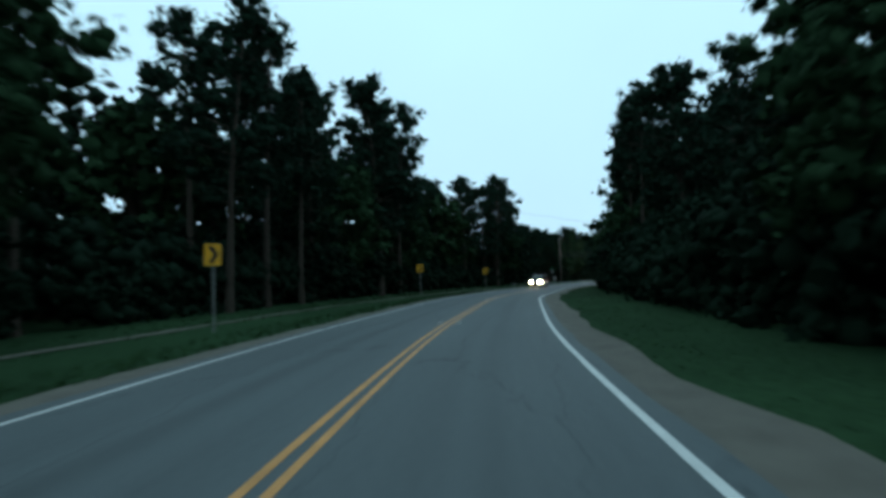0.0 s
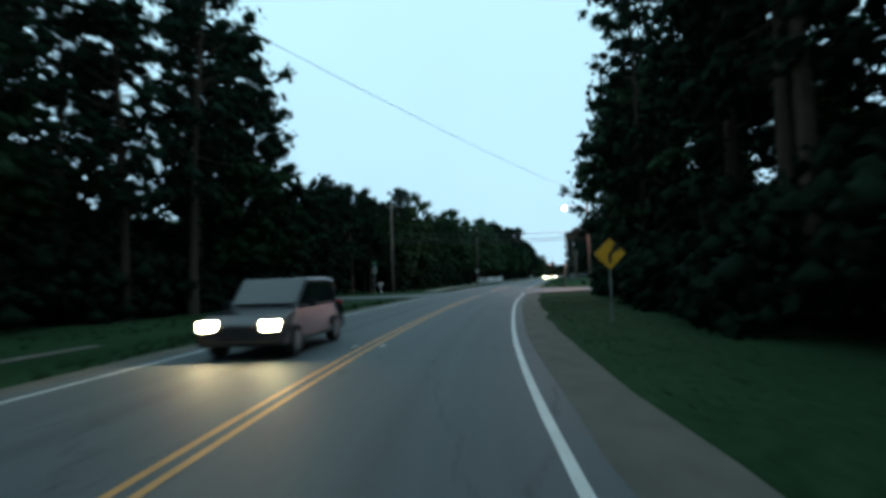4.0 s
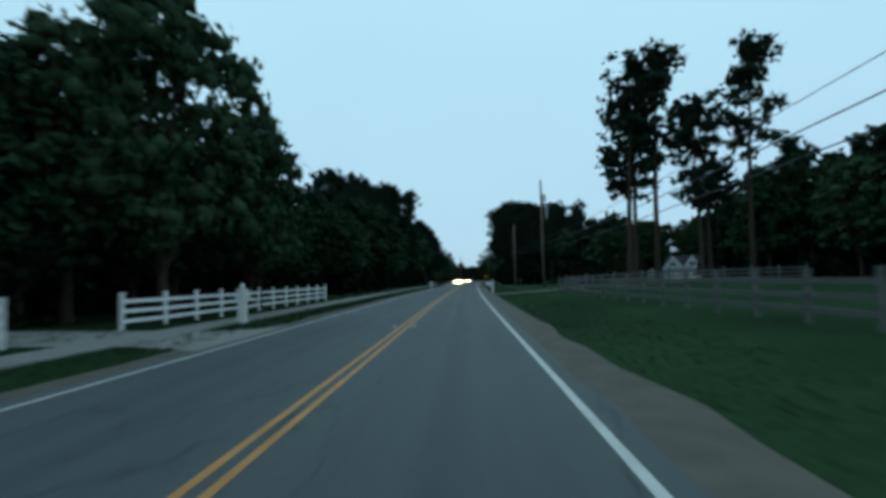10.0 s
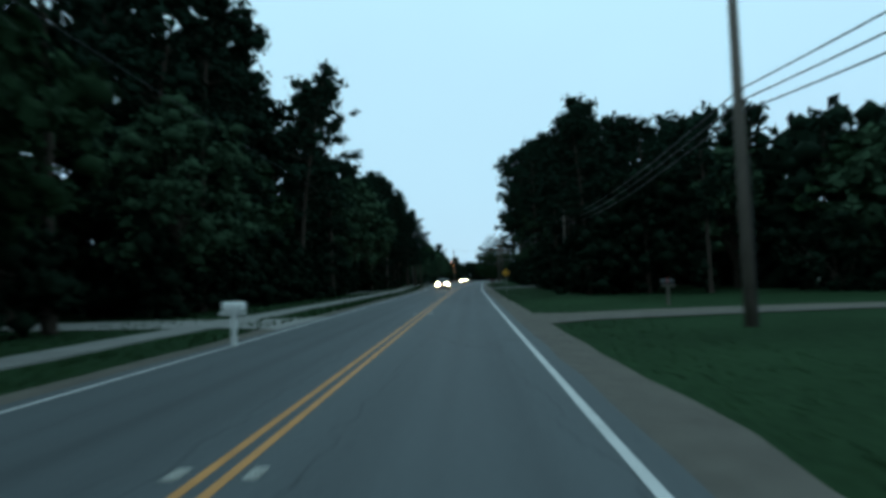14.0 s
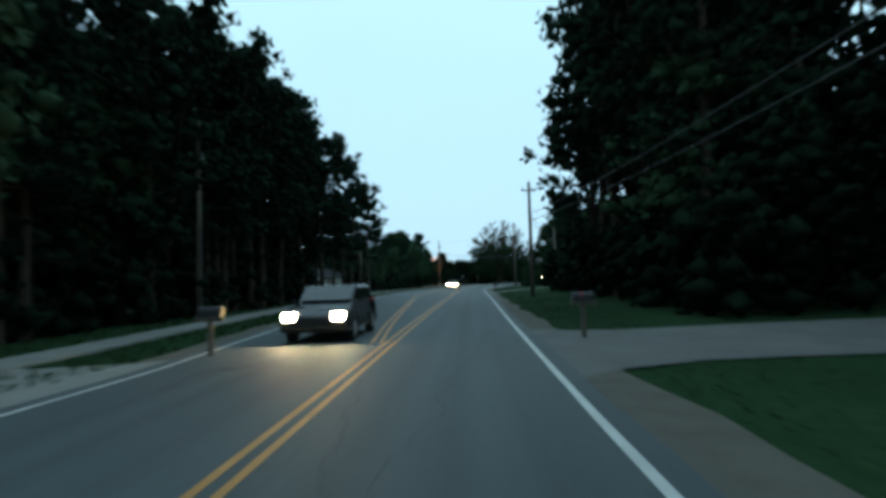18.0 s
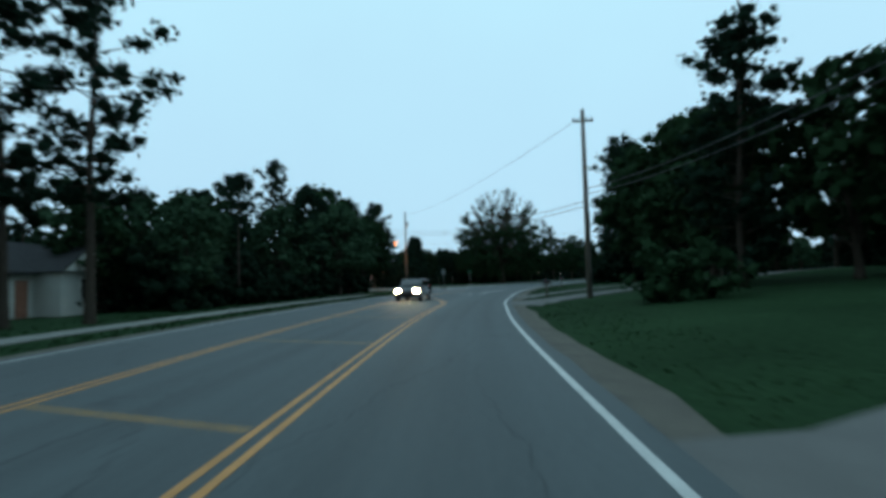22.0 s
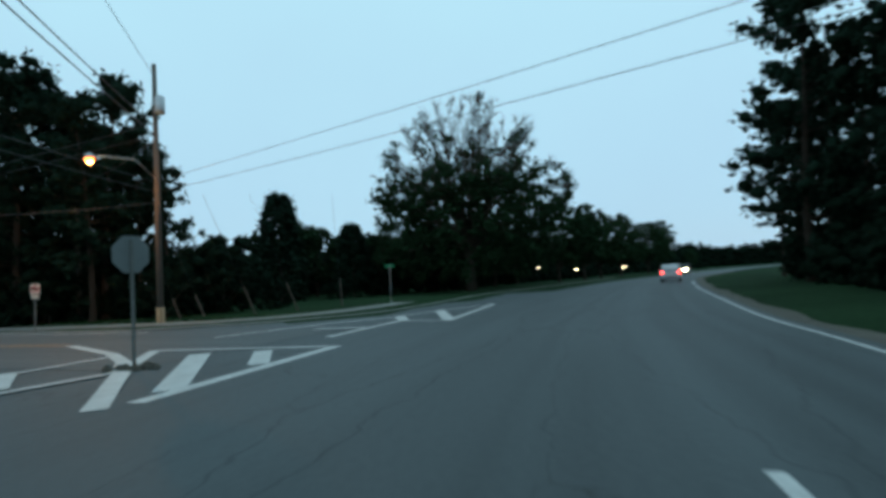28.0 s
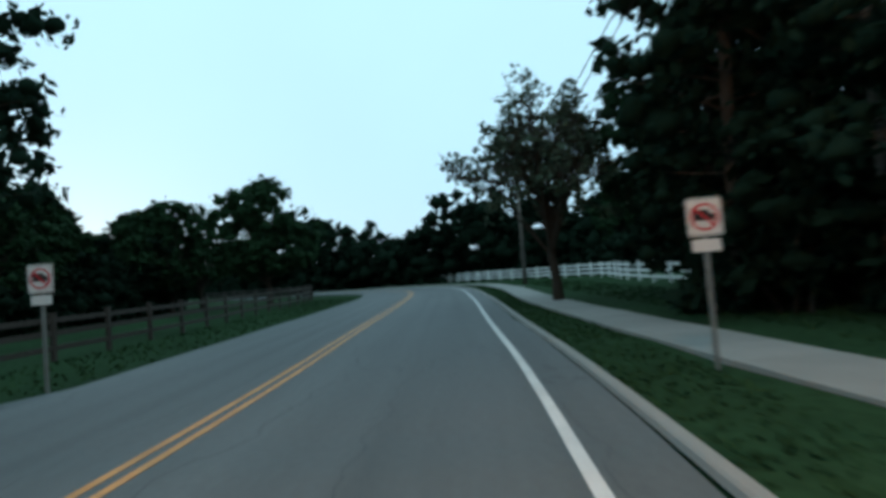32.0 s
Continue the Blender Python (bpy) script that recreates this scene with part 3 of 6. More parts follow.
# painted splitter island with stripes at the mouth of the side road
bars = [((193.6, 429.4), (189.0, 425.2), .30), ((193.4, 429.5), (190.0, 432.9), .22), ((190.7, 430.9), (189.5, 425.9), .50), ((192.0, 430.1), (191.3, 427.7), .42),
        ((187.9, 437.4), (188.9, 433.2), .28), ((188.9, 433.3), (189.1, 430.6), .30), ((189.1, 430.8), (188.9, 428.2), .34), ((188.9, 428.4), (188.5, 425.0), .34),
        ((189.9, 432.9), (189.0, 429.2), .30), ((188.9, 432.4), (186.6, 430.4), .22), ((188.9, 429.0), (186.4, 427.5), .22), ((187.0, 431.0), (187.1, 428.4), .3),
        ((194.2, 431.7), (198.4, 435.2), .26), ((191.8, 435.4), (195.6, 436.7), .22), ((195.5, 436.7), (199.3, 437.3), .22), ((199.4, 437.4), (198.4, 435.1), .42), ((198.3, 435.1), (199.3, 433.2), .22),
        ((199.3, 437.3), (202.2, 438.7), .20), ((202.2, 438.8), (199.3, 433.3), .45), ((199.2, 433.2), (206.2, 440.0), .26), ((202.1, 438.7), (206.3, 440.1), .22), ((194.9, 434.9), (196.2, 433.6), .30)]
for k, (a, b, w) in enumerate(bars):
    bar(a, b, w, z=LZ + 0.002 + 0.0012 * k)

# ---- pavement slabs along the left verge ----
slab_me = Shape().box(-0.75, -0.74, -0.10, 0.75, 0.74, 0.0, bevel=0.02).done("slab", CONCRETE)
pavement = tagged(new("pavement", Shape().box(-0.5, -0.5, -0.12, 0.5, 0.5, -0.06).done("pavement_bed", CONCRETE)), "pale concrete pavement of jointed slabs along the verge", "pavement", kind="structure")
pavement.matrix_basis = pose(*MAIN.at(S0 + 150, 7.7), 0)


def lay(parent, road_line, s0, s1, lat, gaps=(), step=1.5, me=slab_me):
    base = parent.matrix_basis.inverted()
    for s in np.arange(s0, s1, step):
        if any(a < s < b for a, b in gaps):
            continue
        la = lat(s) if callable(lat) else lat
        x, y = road_line.at(s, la)
        part("slab", me, parent, at=base @ pose(x, y, gz(x, y) * 0.5 + 0.035 + 0.006 * noise.noise((s, 3, 3)), random.uniform(-.25, .25), random.uniform(-.25, .25), road_line.turn(s)))


def walk_lat(s):
    return 7.7 + outer(s) + 0.25 * float(np.interp(s, [s_x, s_x + 60], [0, 1])) + 0.2 * noise.noise((s * 0.02, 9, 0))


lay(pavement, MAIN, s_x + 12, S_JUNC - 14, walk_lat)
pavement_side = tagged(new("pavement_side", Shape().box(-0.5, -0.5, -0.12, 0.5, 0.5, -0.06).done("pavement_bed_side", CONCRETE)), "concrete pavement of jointed slabs beside a grass strip", "pavement", kind="structure")
pavement_side.matrix_basis = pose(*SIDE.at(20, -7.2), 0)
SIDEWALK = Road([(206, 449.8), (200, 445.2), (196, 444.2), (192.6, 445.4), (189.0, 449.0), (181.8, 456.9), (174.8, 465.0), (163.5, 479), (152, 489.5), (134, 494.5)])
lay(pavement_side, SIDEWALK, 0.5, 105, 0.0)
kerb = tagged(new("kerb", Shape().box(-0.1, -0.1, -0.1, 0.1, 0.1, 0.0).done("kerb_end", CONCRETE)), "low concrete kerb with a gutter beside the side road", "kerb", kind="structure")
kerb.matrix_basis = pose(*SIDE.at(14, -5.0), 0)
kv, kf = [], []
for i, s in enumerate(np.arange(15, 100, 1.0)):
    for la, z in ((-4.36, -0.03), (-4.38, 0.03), (-4.41, 0.05), (-4.51, 0.05), (-4.54, -0.1)):
        kv.append((*SIDE.at(s, la), z))
    if i:
        k = 5 * i
        kf += [(k - 5 + j, k - 4 + j, k + 1 + j, k + j) for j in range(4)]
b_inv = kerb.matrix_basis.inverted()
part("kerb_run", mesh_of("kerb_run", [b_inv @ Vector(v) for v in kv], kf, CONCRETE), kerb)
# far kerb of the main road past the mouth
far_line = Road([SIDE.at(15, -4.38), SIDE.at(13, -4.38), SIDE.at(11, -4.5), (191.6, 442.6), (195.5, 440.9), (200.5, 441.6), (207, 446.5), (214, 452.5), (222, 457.5), (236, 466), (262, 482)])
kv, kf = [], []
for i, s in enumerate(np.arange(0, far_line.s[-1], 1.0)):
    for la, z in ((-0.02, -0.03), (0.0, 0.03), (0.03, 0.05), (0.13, 0.05), (0.16, -0.1)):
        kv.append((*far_line.at(s, la), z))
    if i:
        k = 5 * i
        kf += [(k - 5 + j, k - 4 + j, k + 1 + j, k + j) for j in range(4)]
part("kerb_run", mesh_of("kerb_run", [b_inv @ Vector(v) for v in kv], kf, CONCRETE), kerb)


# ---- driveways ----
def driveway(name, pts, width, material, label):
    r = Road(pts)
    vs, fs = [], []
    sv = np.arange(0, r.s[-1], 1.5)
    for i, s in enumerate(sv):
        w = width / 2 + 2.0 * max(0, 1 - s / 3.5) ** 2
        for la in (w, 0, -w):
            x, y = r.at(s, la)
            vs.append((x, y, max(gz(x, y) + 0.035, -0.02) if s > 1.5 else -0.02))
        if i:
            k = 3 * i
            fs += [(k - 3, k, k + 1, k - 2), (k - 2, k + 1, k + 2, k - 1)]
    return tagged(new(name, mesh_of(name, vs, [tuple(reversed(f)) for f in fs], material)), label, "driveway", kind="structure")


def off(s, *steps):
    return [MAIN.at(s + ds, la) for ds, la in steps]


driveway("driveway_1", off(S0 + 203.5, (0, 3.6), (0, 9), (1.5, 16), (5, 30), (13, 60)), 4.6, CONCRETE, "pale concrete driveway between white fences")
driveway("driveway_2", off(MAIN.find(85.5, 224)[0], (0, -3.2), (0, -9), (-1, -20), (-2, -60)), 4.0, GRAVEL, "sandy gravel driveway across a lawn")
driveway("driveway_3", off(MAIN.find(104, 259)[0] + 1, (0, -3.2), (0, -9), (0, -20), (-2, -60)), 4.0, GRAVEL, "sandy gravel driveway across a lawn")
driveway("driveway_4", off(MAIN.find(97, 265)[0], (0, 3.6), (0, 9), (0, 18), (-2, 50)), 4.4, CONCRETE, "pale concrete driveway beside a mailbox")
driveway("driveway_5", off(MAIN.find(120, 311)[0], (0, 3.6), (0, 9), (0, 18), (-2, 50)), 5.0, CONCRETE, "pale concrete driveway into the woods")
driveway("driveway_6", off(MAIN.find(131, 311)[0] - 1, (0, -3.2), (0, -9), (0, -20), (-4, -60)), 6.0, ASPHALT_OLD, "worn asphalt driveway into the pines")
driveway("driveway_7", off(MAIN.find(157.9, 361.7)[0], (-2.5, -3.4), (-1.2, -5.6), (1.2, -10.0), (5, -17), (11, -30), (18, -55)), 2.6, ASPHALT_OLD, "narrow asphalt driveway climbing a bank")
driveway("driveway_8", off(MAIN.find(172.4, 385.4)[0], (-2, -3.4), (1, -5.8), (6, -9.8), (12, -15.5), (24, -30), (34, -60)), 3.6, ASPHALT_OLD, "asphalt driveway climbing a bank")
driveway("driveway_9", off(MAIN.find(177.0, 392.7)[0], (-1.5, -3.4), (1.5, -5.6), (7, -9.6), (13, -15.5), (20, -30)), 2.4, ASPHALT_OLD, "narrow asphalt driveway beside a grass tongue")



# ---- trees ----
ICO_V = np.array([(0, 0, 1)] + [(.894 * math.cos(.4 * math.pi * k), .894 * math.sin(.4 * math.pi * k), .447) for k in range(5)]
                 + [(.894 * math.cos(.4 * math.pi * (k + .5)), .894 * math.sin(.4 * math.pi * (k + .5)), -.447) for k in range(5)] + [(0, 0, -1)])
ICO_F = np.array([(0, 1 + k, 1 + (k + 1) % 5) for k in range(5)] + [(1 + k, 6 + k, 1 + (k + 1) % 5) for k in range(5)]
                 + [(1 + (k + 1) % 5, 6 + k, 6 + (k + 1) % 5) for k in range(5)] + [(11, 6 + (k + 1) % 5, 6 + k) for k in range(5)])
OCT_V = np.array([(1, 0, 0), (0, 1, 0), (-1, 0, 0), (0, -1, 0), (0, 0, 1), (0, 0, -1)], float)
OCT_F = np.array([(0, 1, 4), (1, 2, 4), (2, 3, 4), (3, 0, 4), (1, 0, 5), (2, 1, 5), (3, 2, 5), (0, 3, 5)])


def clump_mesh(name, rng, centres, radii, leaves, size, material, flat=0.7, core=0.72, fine=True):
    """Foliage: each clump is a ragged inner mass of shade under a coat of loose leaves."""
    c, r = np.asarray(centres, float), np.asarray(radii, float)[:, None]
    n = len(c)
    sq = np.array([1, 1, flat])
    iv, fc = (ICO_V, ICO_F) if fine else (OCT_V, OCT_F)
    turn = rng.uniform(0, 6.28, n)
    ca, sa = np.cos(turn)[:, None], np.sin(turn)[:, None]
    vx = iv[None, :, 0] * ca - iv[None, :, 1] * sa
    vy = iv[None, :, 0] * sa + iv[None, :, 1] * ca
    body = np.stack([vx, vy, np.broadcast_to(iv[None, :, 2], vx.shape)], 2) * rng.uniform(.6, 1.2, (n, len(iv), 1))
    cores = c[:, None] + body * (r * core)[:, None] * sq
    d = rng.normal(0, 1, (n, leaves, 3))
    d /= np.linalg.norm(d, axis=2)[:, :, None]
    pos = c[:, None] + d * r[:, None] * rng.uniform(.6, 1.12, (n, leaves, 1)) * sq
    pos = pos.reshape(-1, 3)
    m = len(pos)
    a = rng.normal(0, 1, (m, 3)) + d.reshape(-1, 3) * .4
    a /= np.linalg.norm(a, axis=1)[:, None]
    b = np.cross(a, rng.normal(0, 1, (m, 3)))
    b /= np.linalg.norm(b, axis=1)[:, None]
    ln = size * rng.uniform(.6, 1.5, (m, 1))
    wd = ln * rng.uniform(.4, .75, (m, 1))
    quads = np.stack([pos - a * ln, pos - b * wd, pos + a * ln, pos + b * wd * .9], 1)
    v = np.concatenate([cores.reshape(-1, 3), quads.reshape(-1, 3)])
    k0, nf = n * len(iv), n * len(fc)
    tri = (fc[None] + (np.arange(n) * len(iv))[:, None, None]).reshape(-1)
    me = bpy.data.meshes.new(name)
    me.vertices.add(len(v))
    me.vertices.foreach_set("co", v.reshape(-1).astype(np.float32))
    me.loops.add(nf * 3 + m * 4)
    me.loops.foreach_set("vertex_index", np.r_[tri, np.arange(k0, k0 + m * 4)].astype(np.int32))
    me.polygons.add(nf + m)
    me.polygons.foreach_set("loop_start", np.r_[np.arange(nf) * 3, nf * 3 + np.arange(m) * 4].astype(np.int32))
    me.materials.append(material)
    me.update(calc_edges=True)
    return me


def leaf_quads(rng, centres, spread, count, size, flat=0.75):
    """Small four-sided leaves or needle sprays scattered about each centre."""
    n = len(centres)
    c = np.repeat(np.asarray(centres, float), count, 0) + rng.normal(0, 1, (n * count, 3)) * np.array([spread, spread, spread * flat])
    a = rng.normal(0, 1, (n * count, 3))
    a /= np.linalg.norm(a, axis=1)[:, None]
    b = np.cross(a, rng.normal(0, 1, (n * count, 3)))
    b /= np.linalg.norm(b, axis=1)[:, None]
    ln = size * rng.uniform(0.6, 1.4, (n * count, 1))
    wd = ln * rng.uniform(0.35, 0.7, (n * count, 1))
    return np.stack([c - a * ln, c - b * wd, c + a * ln, c + b * wd * 0.9], 1)


def limb(shape, p, d, length, r, rng, droop, sides=4):
    pts, q = [Vector(p)], Vector(d).normalized()
    for k in range(3):
        pts.append(pts[-1] + q * length / 3)
        q = (q + Vector((rng.normal(0, .14), rng.normal(0, .14), rng.normal(0, .1) + droop))).normalized()
    shape.tube(pts, [r, r * .75, r * .5, r * .2], sides, caps=False) if r > 0.03 else shape.tube([pts[0], pts[2]], [r, r * .4], 3, caps=False)
    return pts


def pine_meshes(seed, h, bare, spread, dense=1.0, coarse=False):
    rng = np.random.default_rng(seed)
    wood = Shape()
    lean = rng.normal(0, 0.012, 2)
    pts = [Vector((lean[0] * z * z / h * 3 + .12 * noise.noise((z * .15, seed, 0)), lean[1] * z * z / h * 3 + .12 * noise.noise((z * .15, seed, 9)), z)) for z in np.linspace(-0.3, h * 0.97, 10)]
    r0 = 0.011 * h + 0.05
    wood.tube(pts, [r0 * (1.25 if i == 0 else 1) * (1 - 0.9 * i / 9) + 0.015 for i in range(10)], 8)
    tufts = []
    n = int(40 * dense)
    for k in range(n):
        v = (k + rng.uniform(0, .8)) / n
        u = bare + (1 - bare) * v
        z = h * u * 0.97
        i = min(int(u * 9.28), 8)
        base = pts[i].lerp(pts[i + 1], min(max((z - pts[i].z) / max(pts[i + 1].z - pts[i].z, .01), 0), 1))
        dome = math.sqrt(max(.06, 1 - ((v - .42) / .62) ** 2))
        length = spread * 1.08 * dome * rng.uniform(0.5, 1.12)
        w = rng.uniform(0, 2 * math.pi)
        d = (math.cos(w), math.sin(w), rng.uniform(-0.12, 0.28) + 0.9 * v * v)
        lp = limb(wood, base, d, length, 0.02 + 0.012 * length, rng, 0.08, 3)
        for t in np.linspace(0.45, 1.0, 2 if length < 1.6 else 3):
            f = t * 3
            j = min(int(f), 2)
            q = lp[j].lerp(lp[j + 1], f - j)
            tufts.append((q.x + rng.normal(0, .25), q.y + rng.normal(0, .25), q.z + rng.normal(.15, .22), rng.uniform(.45, 1.0)))
    for k in range(7):
        tufts.append((pts[-1].x + rng.normal(0, .7), pts[-1].y + rng.normal(0, .7), h * 0.96 + rng.normal(-.5, .45), rng.uniform(.5, .95)))
    tufts = np.array(tufts)
    crown = clump_mesh("crown", rng, tufts[:, :3], tufts[:, 3], 10 if coarse else 22, 0.32 if coarse else 0.19, NEEDLES, 0.78, 0.62 if coarse else 0.56, not coarse)
    return wood.done("trunk", BARK), crown


def broad_meshes(seed, h, spread, leaf=LEAVES, clusters=110, bare=0.18, sparse=False, size=0.2, coarse=False):
    """A broadleaf tree: limbs reach for points of a lumpy crown; sparse ones keep bare twigs at the top."""
    rng = np.random.default_rng(seed)
    wood = Shape()
    z0 = h * bare
    trunk = [Vector((rng.normal(0, .03) * k, rng.normal(0, .03) * k, -0.3 + (z0 * 1.6 + .3) * k / 4)) for k in range(5)]
    r0 = 0.016 * h + 0.06
    wood.tube(trunk, [r0 * 1.35, r0, r0 * .9, r0 * .75, r0 * .5], 8)
    cs = []
    mid = z0 + (h - z0) * 0.46

    def crown_point():
        w, v = rng.uniform(0, 2 * math.pi), rng.uniform(-0.75, 1.0)
        rr = math.sqrt(max(0.02, 1 - v * v)) * spread * rng.uniform(.55, 1.0) * (1 + .38 * noise.noise((math.cos(w) * 1.5, math.sin(w) * 1.5, v * 2 + seed)) + .16 * noise.noise((math.cos(w) * 4, math.sin(w) * 4, v * 5 + seed)))
        return Vector((math.cos(w) * rr, math.sin(w) * rr, mid + v * (h - mid) * (1.0 if v > 0 else .9)))

    for k in range(44 if sparse else 20):
        tip = crown_point()
        while sparse and k % 5 and tip.z < h * .52:
            tip = crown_point()
        base = trunk[rng.integers(2, 5)]
        bend = base.lerp(tip, .5) + Vector((0, 0, .10 * (tip - base).length))
        pts = [base, base.lerp(bend, .55), bend.lerp(tip, .1), bend.lerp(tip, .6), tip]
        r = r0 * rng.uniform(.22, .4)
        wood.tube(pts, [r, r * .8, r * .6, r * .4, r * .12], 5, caps=False)
        for m in range(11 if sparse else 1 if coarse else 4):
            u = rng.uniform(.35, 1)
            f = u * 4
            i = min(int(f), 3)
            a = pts[i].lerp(pts[i + 1], f - i)
            t = a + Vector((rng.normal(0, 1), rng.normal(0, 1), abs(rng.normal(.5, .6)))).normalized() * spread * rng.uniform(.12, .3)
            wood.tube([a, a.lerp(t, .5) + Vector((0, 0, .05)), t], [r * .28, r * .2, .02 if sparse else .008], 3, caps=False)
            cs.append(t)
            if sparse:
                for mm in range(5):
                    b = a.lerp(t, rng.uniform(.4, .9))
                    t2 = b + Vector((rng.normal(0, 1), rng.normal(0, 1), abs(rng.normal(.6, .5)))).normalized() * spread * rng.uniform(.05, .14)
                    wood.tube([b, t2], [max(r * .12, .02), .011], 3, caps=False)
        cs += [pts[3], pts[4]]
    tp = np.array([tuple(t) for t in cs])
    extra = np.array([tuple(crown_point()) for k in range(clusters)])
    pick = np.concatenate([tp, extra])
    if sparse:
        keep = rng.uniform(0, 1, len(pick)) < (0.4 if leaf is THIN_LEAF else np.interp(pick[:, 2] / h, [0.3, 0.48, 0.64, 1.0], [1.0, 0.92, 0.06, 0.0]))
        pick = pick[keep]
    big = rng.uniform(.10, .19, len(pick)) * spread + .12
    core = 0.7 if coarse else 0.6
    if sparse:
        big *= np.interp(pick[:, 2] / h, [0.35, 0.62, 0.85], [0.6, 0.45, 0.15])
        core = 0.5
        if leaf is THIN_LEAF:
            big, core = rng.uniform(.06, .13, len(pick)) * spread, 0.12
    crown = clump_mesh("crown", rng, pick, big, 9 if coarse else 20, size * (1.8 if coarse else 1.0), leaf, .8, core, not coarse)
    return wood.done("trunk", BARK), crown


def shrub_meshes(seed, h, spread, leaf=SHADED_LEAF, clusters=80):
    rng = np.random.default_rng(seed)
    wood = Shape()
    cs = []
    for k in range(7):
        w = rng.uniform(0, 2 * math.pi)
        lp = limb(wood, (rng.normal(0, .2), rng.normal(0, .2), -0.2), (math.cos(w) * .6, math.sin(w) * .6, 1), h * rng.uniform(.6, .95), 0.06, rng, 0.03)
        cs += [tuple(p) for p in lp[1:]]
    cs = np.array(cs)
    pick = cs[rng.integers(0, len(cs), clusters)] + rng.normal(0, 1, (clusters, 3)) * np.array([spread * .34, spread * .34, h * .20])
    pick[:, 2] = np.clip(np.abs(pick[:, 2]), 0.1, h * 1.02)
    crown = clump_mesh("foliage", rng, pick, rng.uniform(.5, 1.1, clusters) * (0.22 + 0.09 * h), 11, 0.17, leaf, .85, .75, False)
    return wood.done("stem", BARK), crown


def cone_meshes(seed, h, r):
    """A narrow upright evergreen."""
    rng = np.random.default_rng(seed)
    wood = Shape().tube([(0, 0, -.2), (0.05, 0, h * .5), (0, 0, h * .95)], [.16, .1, .02], 6)
    zs = rng.uniform(0.03, 1, 300) ** 0.9
    w = rng.uniform(0, 2 * math.pi, 300)
    rr = r * np.clip(1.08 - zs, 0.06, 1) ** 0.55 * rng.uniform(0.55, 1.05, 300)
    c = np.stack([np.cos(w) * rr, np.sin(w) * rr, zs * h], 1)
    return wood.done("trunk", BARK), clump_mesh("crown", rng, c, rng.uniform(.3, .55, len(c)), 12, 0.16, NEEDLES, 1.3, .75, False)


PINE_FORMS = ((11, 22, .42, 3.3, 1.0), (12, 25, .5, 3.4, 1.0), (13, 19, .35, 3.0, 1.0), (14, 23, .30, 3.8, 1.3), (15, 17, .25, 3.1, 1.2), (16, 24, .55, 3.2, 1.0), (17, 17, .08, 3.3, 1.5))
PINES = [pine_meshes(*f) for f in PINE_FORMS]
PINES_FAR = [pine_meshes(*f, coarse=True) for f in PINE_FORMS]
PINE_H = [22, 25, 19, 23, 17, 24, 17]
BROAD_FORMS = ((21, 12, 4.6, LEAVES), (22, 14, 5.0, LEAVES), (23, 10, 4.2, LEAVES), (24, 13, 4.6, SPRING))
BROADS = [broad_meshes(*f) for f in BROAD_FORMS]
BROADS_FAR = [broad_meshes(*f, coarse=True) for f in BROAD_FORMS]
BROAD_H = [12, 14, 10, 13]
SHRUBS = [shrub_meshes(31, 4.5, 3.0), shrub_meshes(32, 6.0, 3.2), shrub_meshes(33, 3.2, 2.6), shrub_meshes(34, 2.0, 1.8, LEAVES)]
SHRUB_H = [4.5, 6.0, 3.2, 2.0]
inner = []


def grove(name, trees, label):
    """The trees deep in a wood, which nobody could count: one mesh of trunks and crowns."""
    vs, loops, starts, mats, slots, nv, nl = [], [], [], [], [], 0, 0
    for me, m in trees:
        n, k, f = len(me.vertices), len(me.loops), len(me.polygons)
        co, li, st = np.empty(n * 3, np.float32), np.empty(k, np.int32), np.empty(f, np.int32)
        me.vertices.foreach_get("co", co)
        me.loops.foreach_get("vertex_index", li)
        me.polygons.foreach_get("loop_start", st)
        q = np.array(m)
        vs.append(co.reshape(-1, 3) @ q[:3, :3].T + q[:3, 3])
        loops.append(li + nv)
        starts.append(st + nl)
        if me.materials[0] not in slots:
            slots.append(me.materials[0])
        mats.append(np.full(f, slots.index(me.materials[0]), np.int32))
        nv, nl = nv + n, nl + k
    me = bpy.data.meshes.new(name)
    me.vertices.add(nv)
    me.vertices.foreach_set("co", np.concatenate(vs).reshape(-1).astype(np.float32))
    me.loops.add(nl)
    me.loops.foreach_set("vertex_index", np.concatenate(loops))
    me.polygons.add(sum(len(q) for q in starts))
    me.polygons.foreach_set("loop_start", np.concatenate(starts))
    for material in slots:
        me.materials.append(material)
    me.polygons.foreach_set("material_index", np.concatenate(mats))
    me.update(calc_edges=True)
    return tagged(new(name, me), label, "woods", kind="stuff")



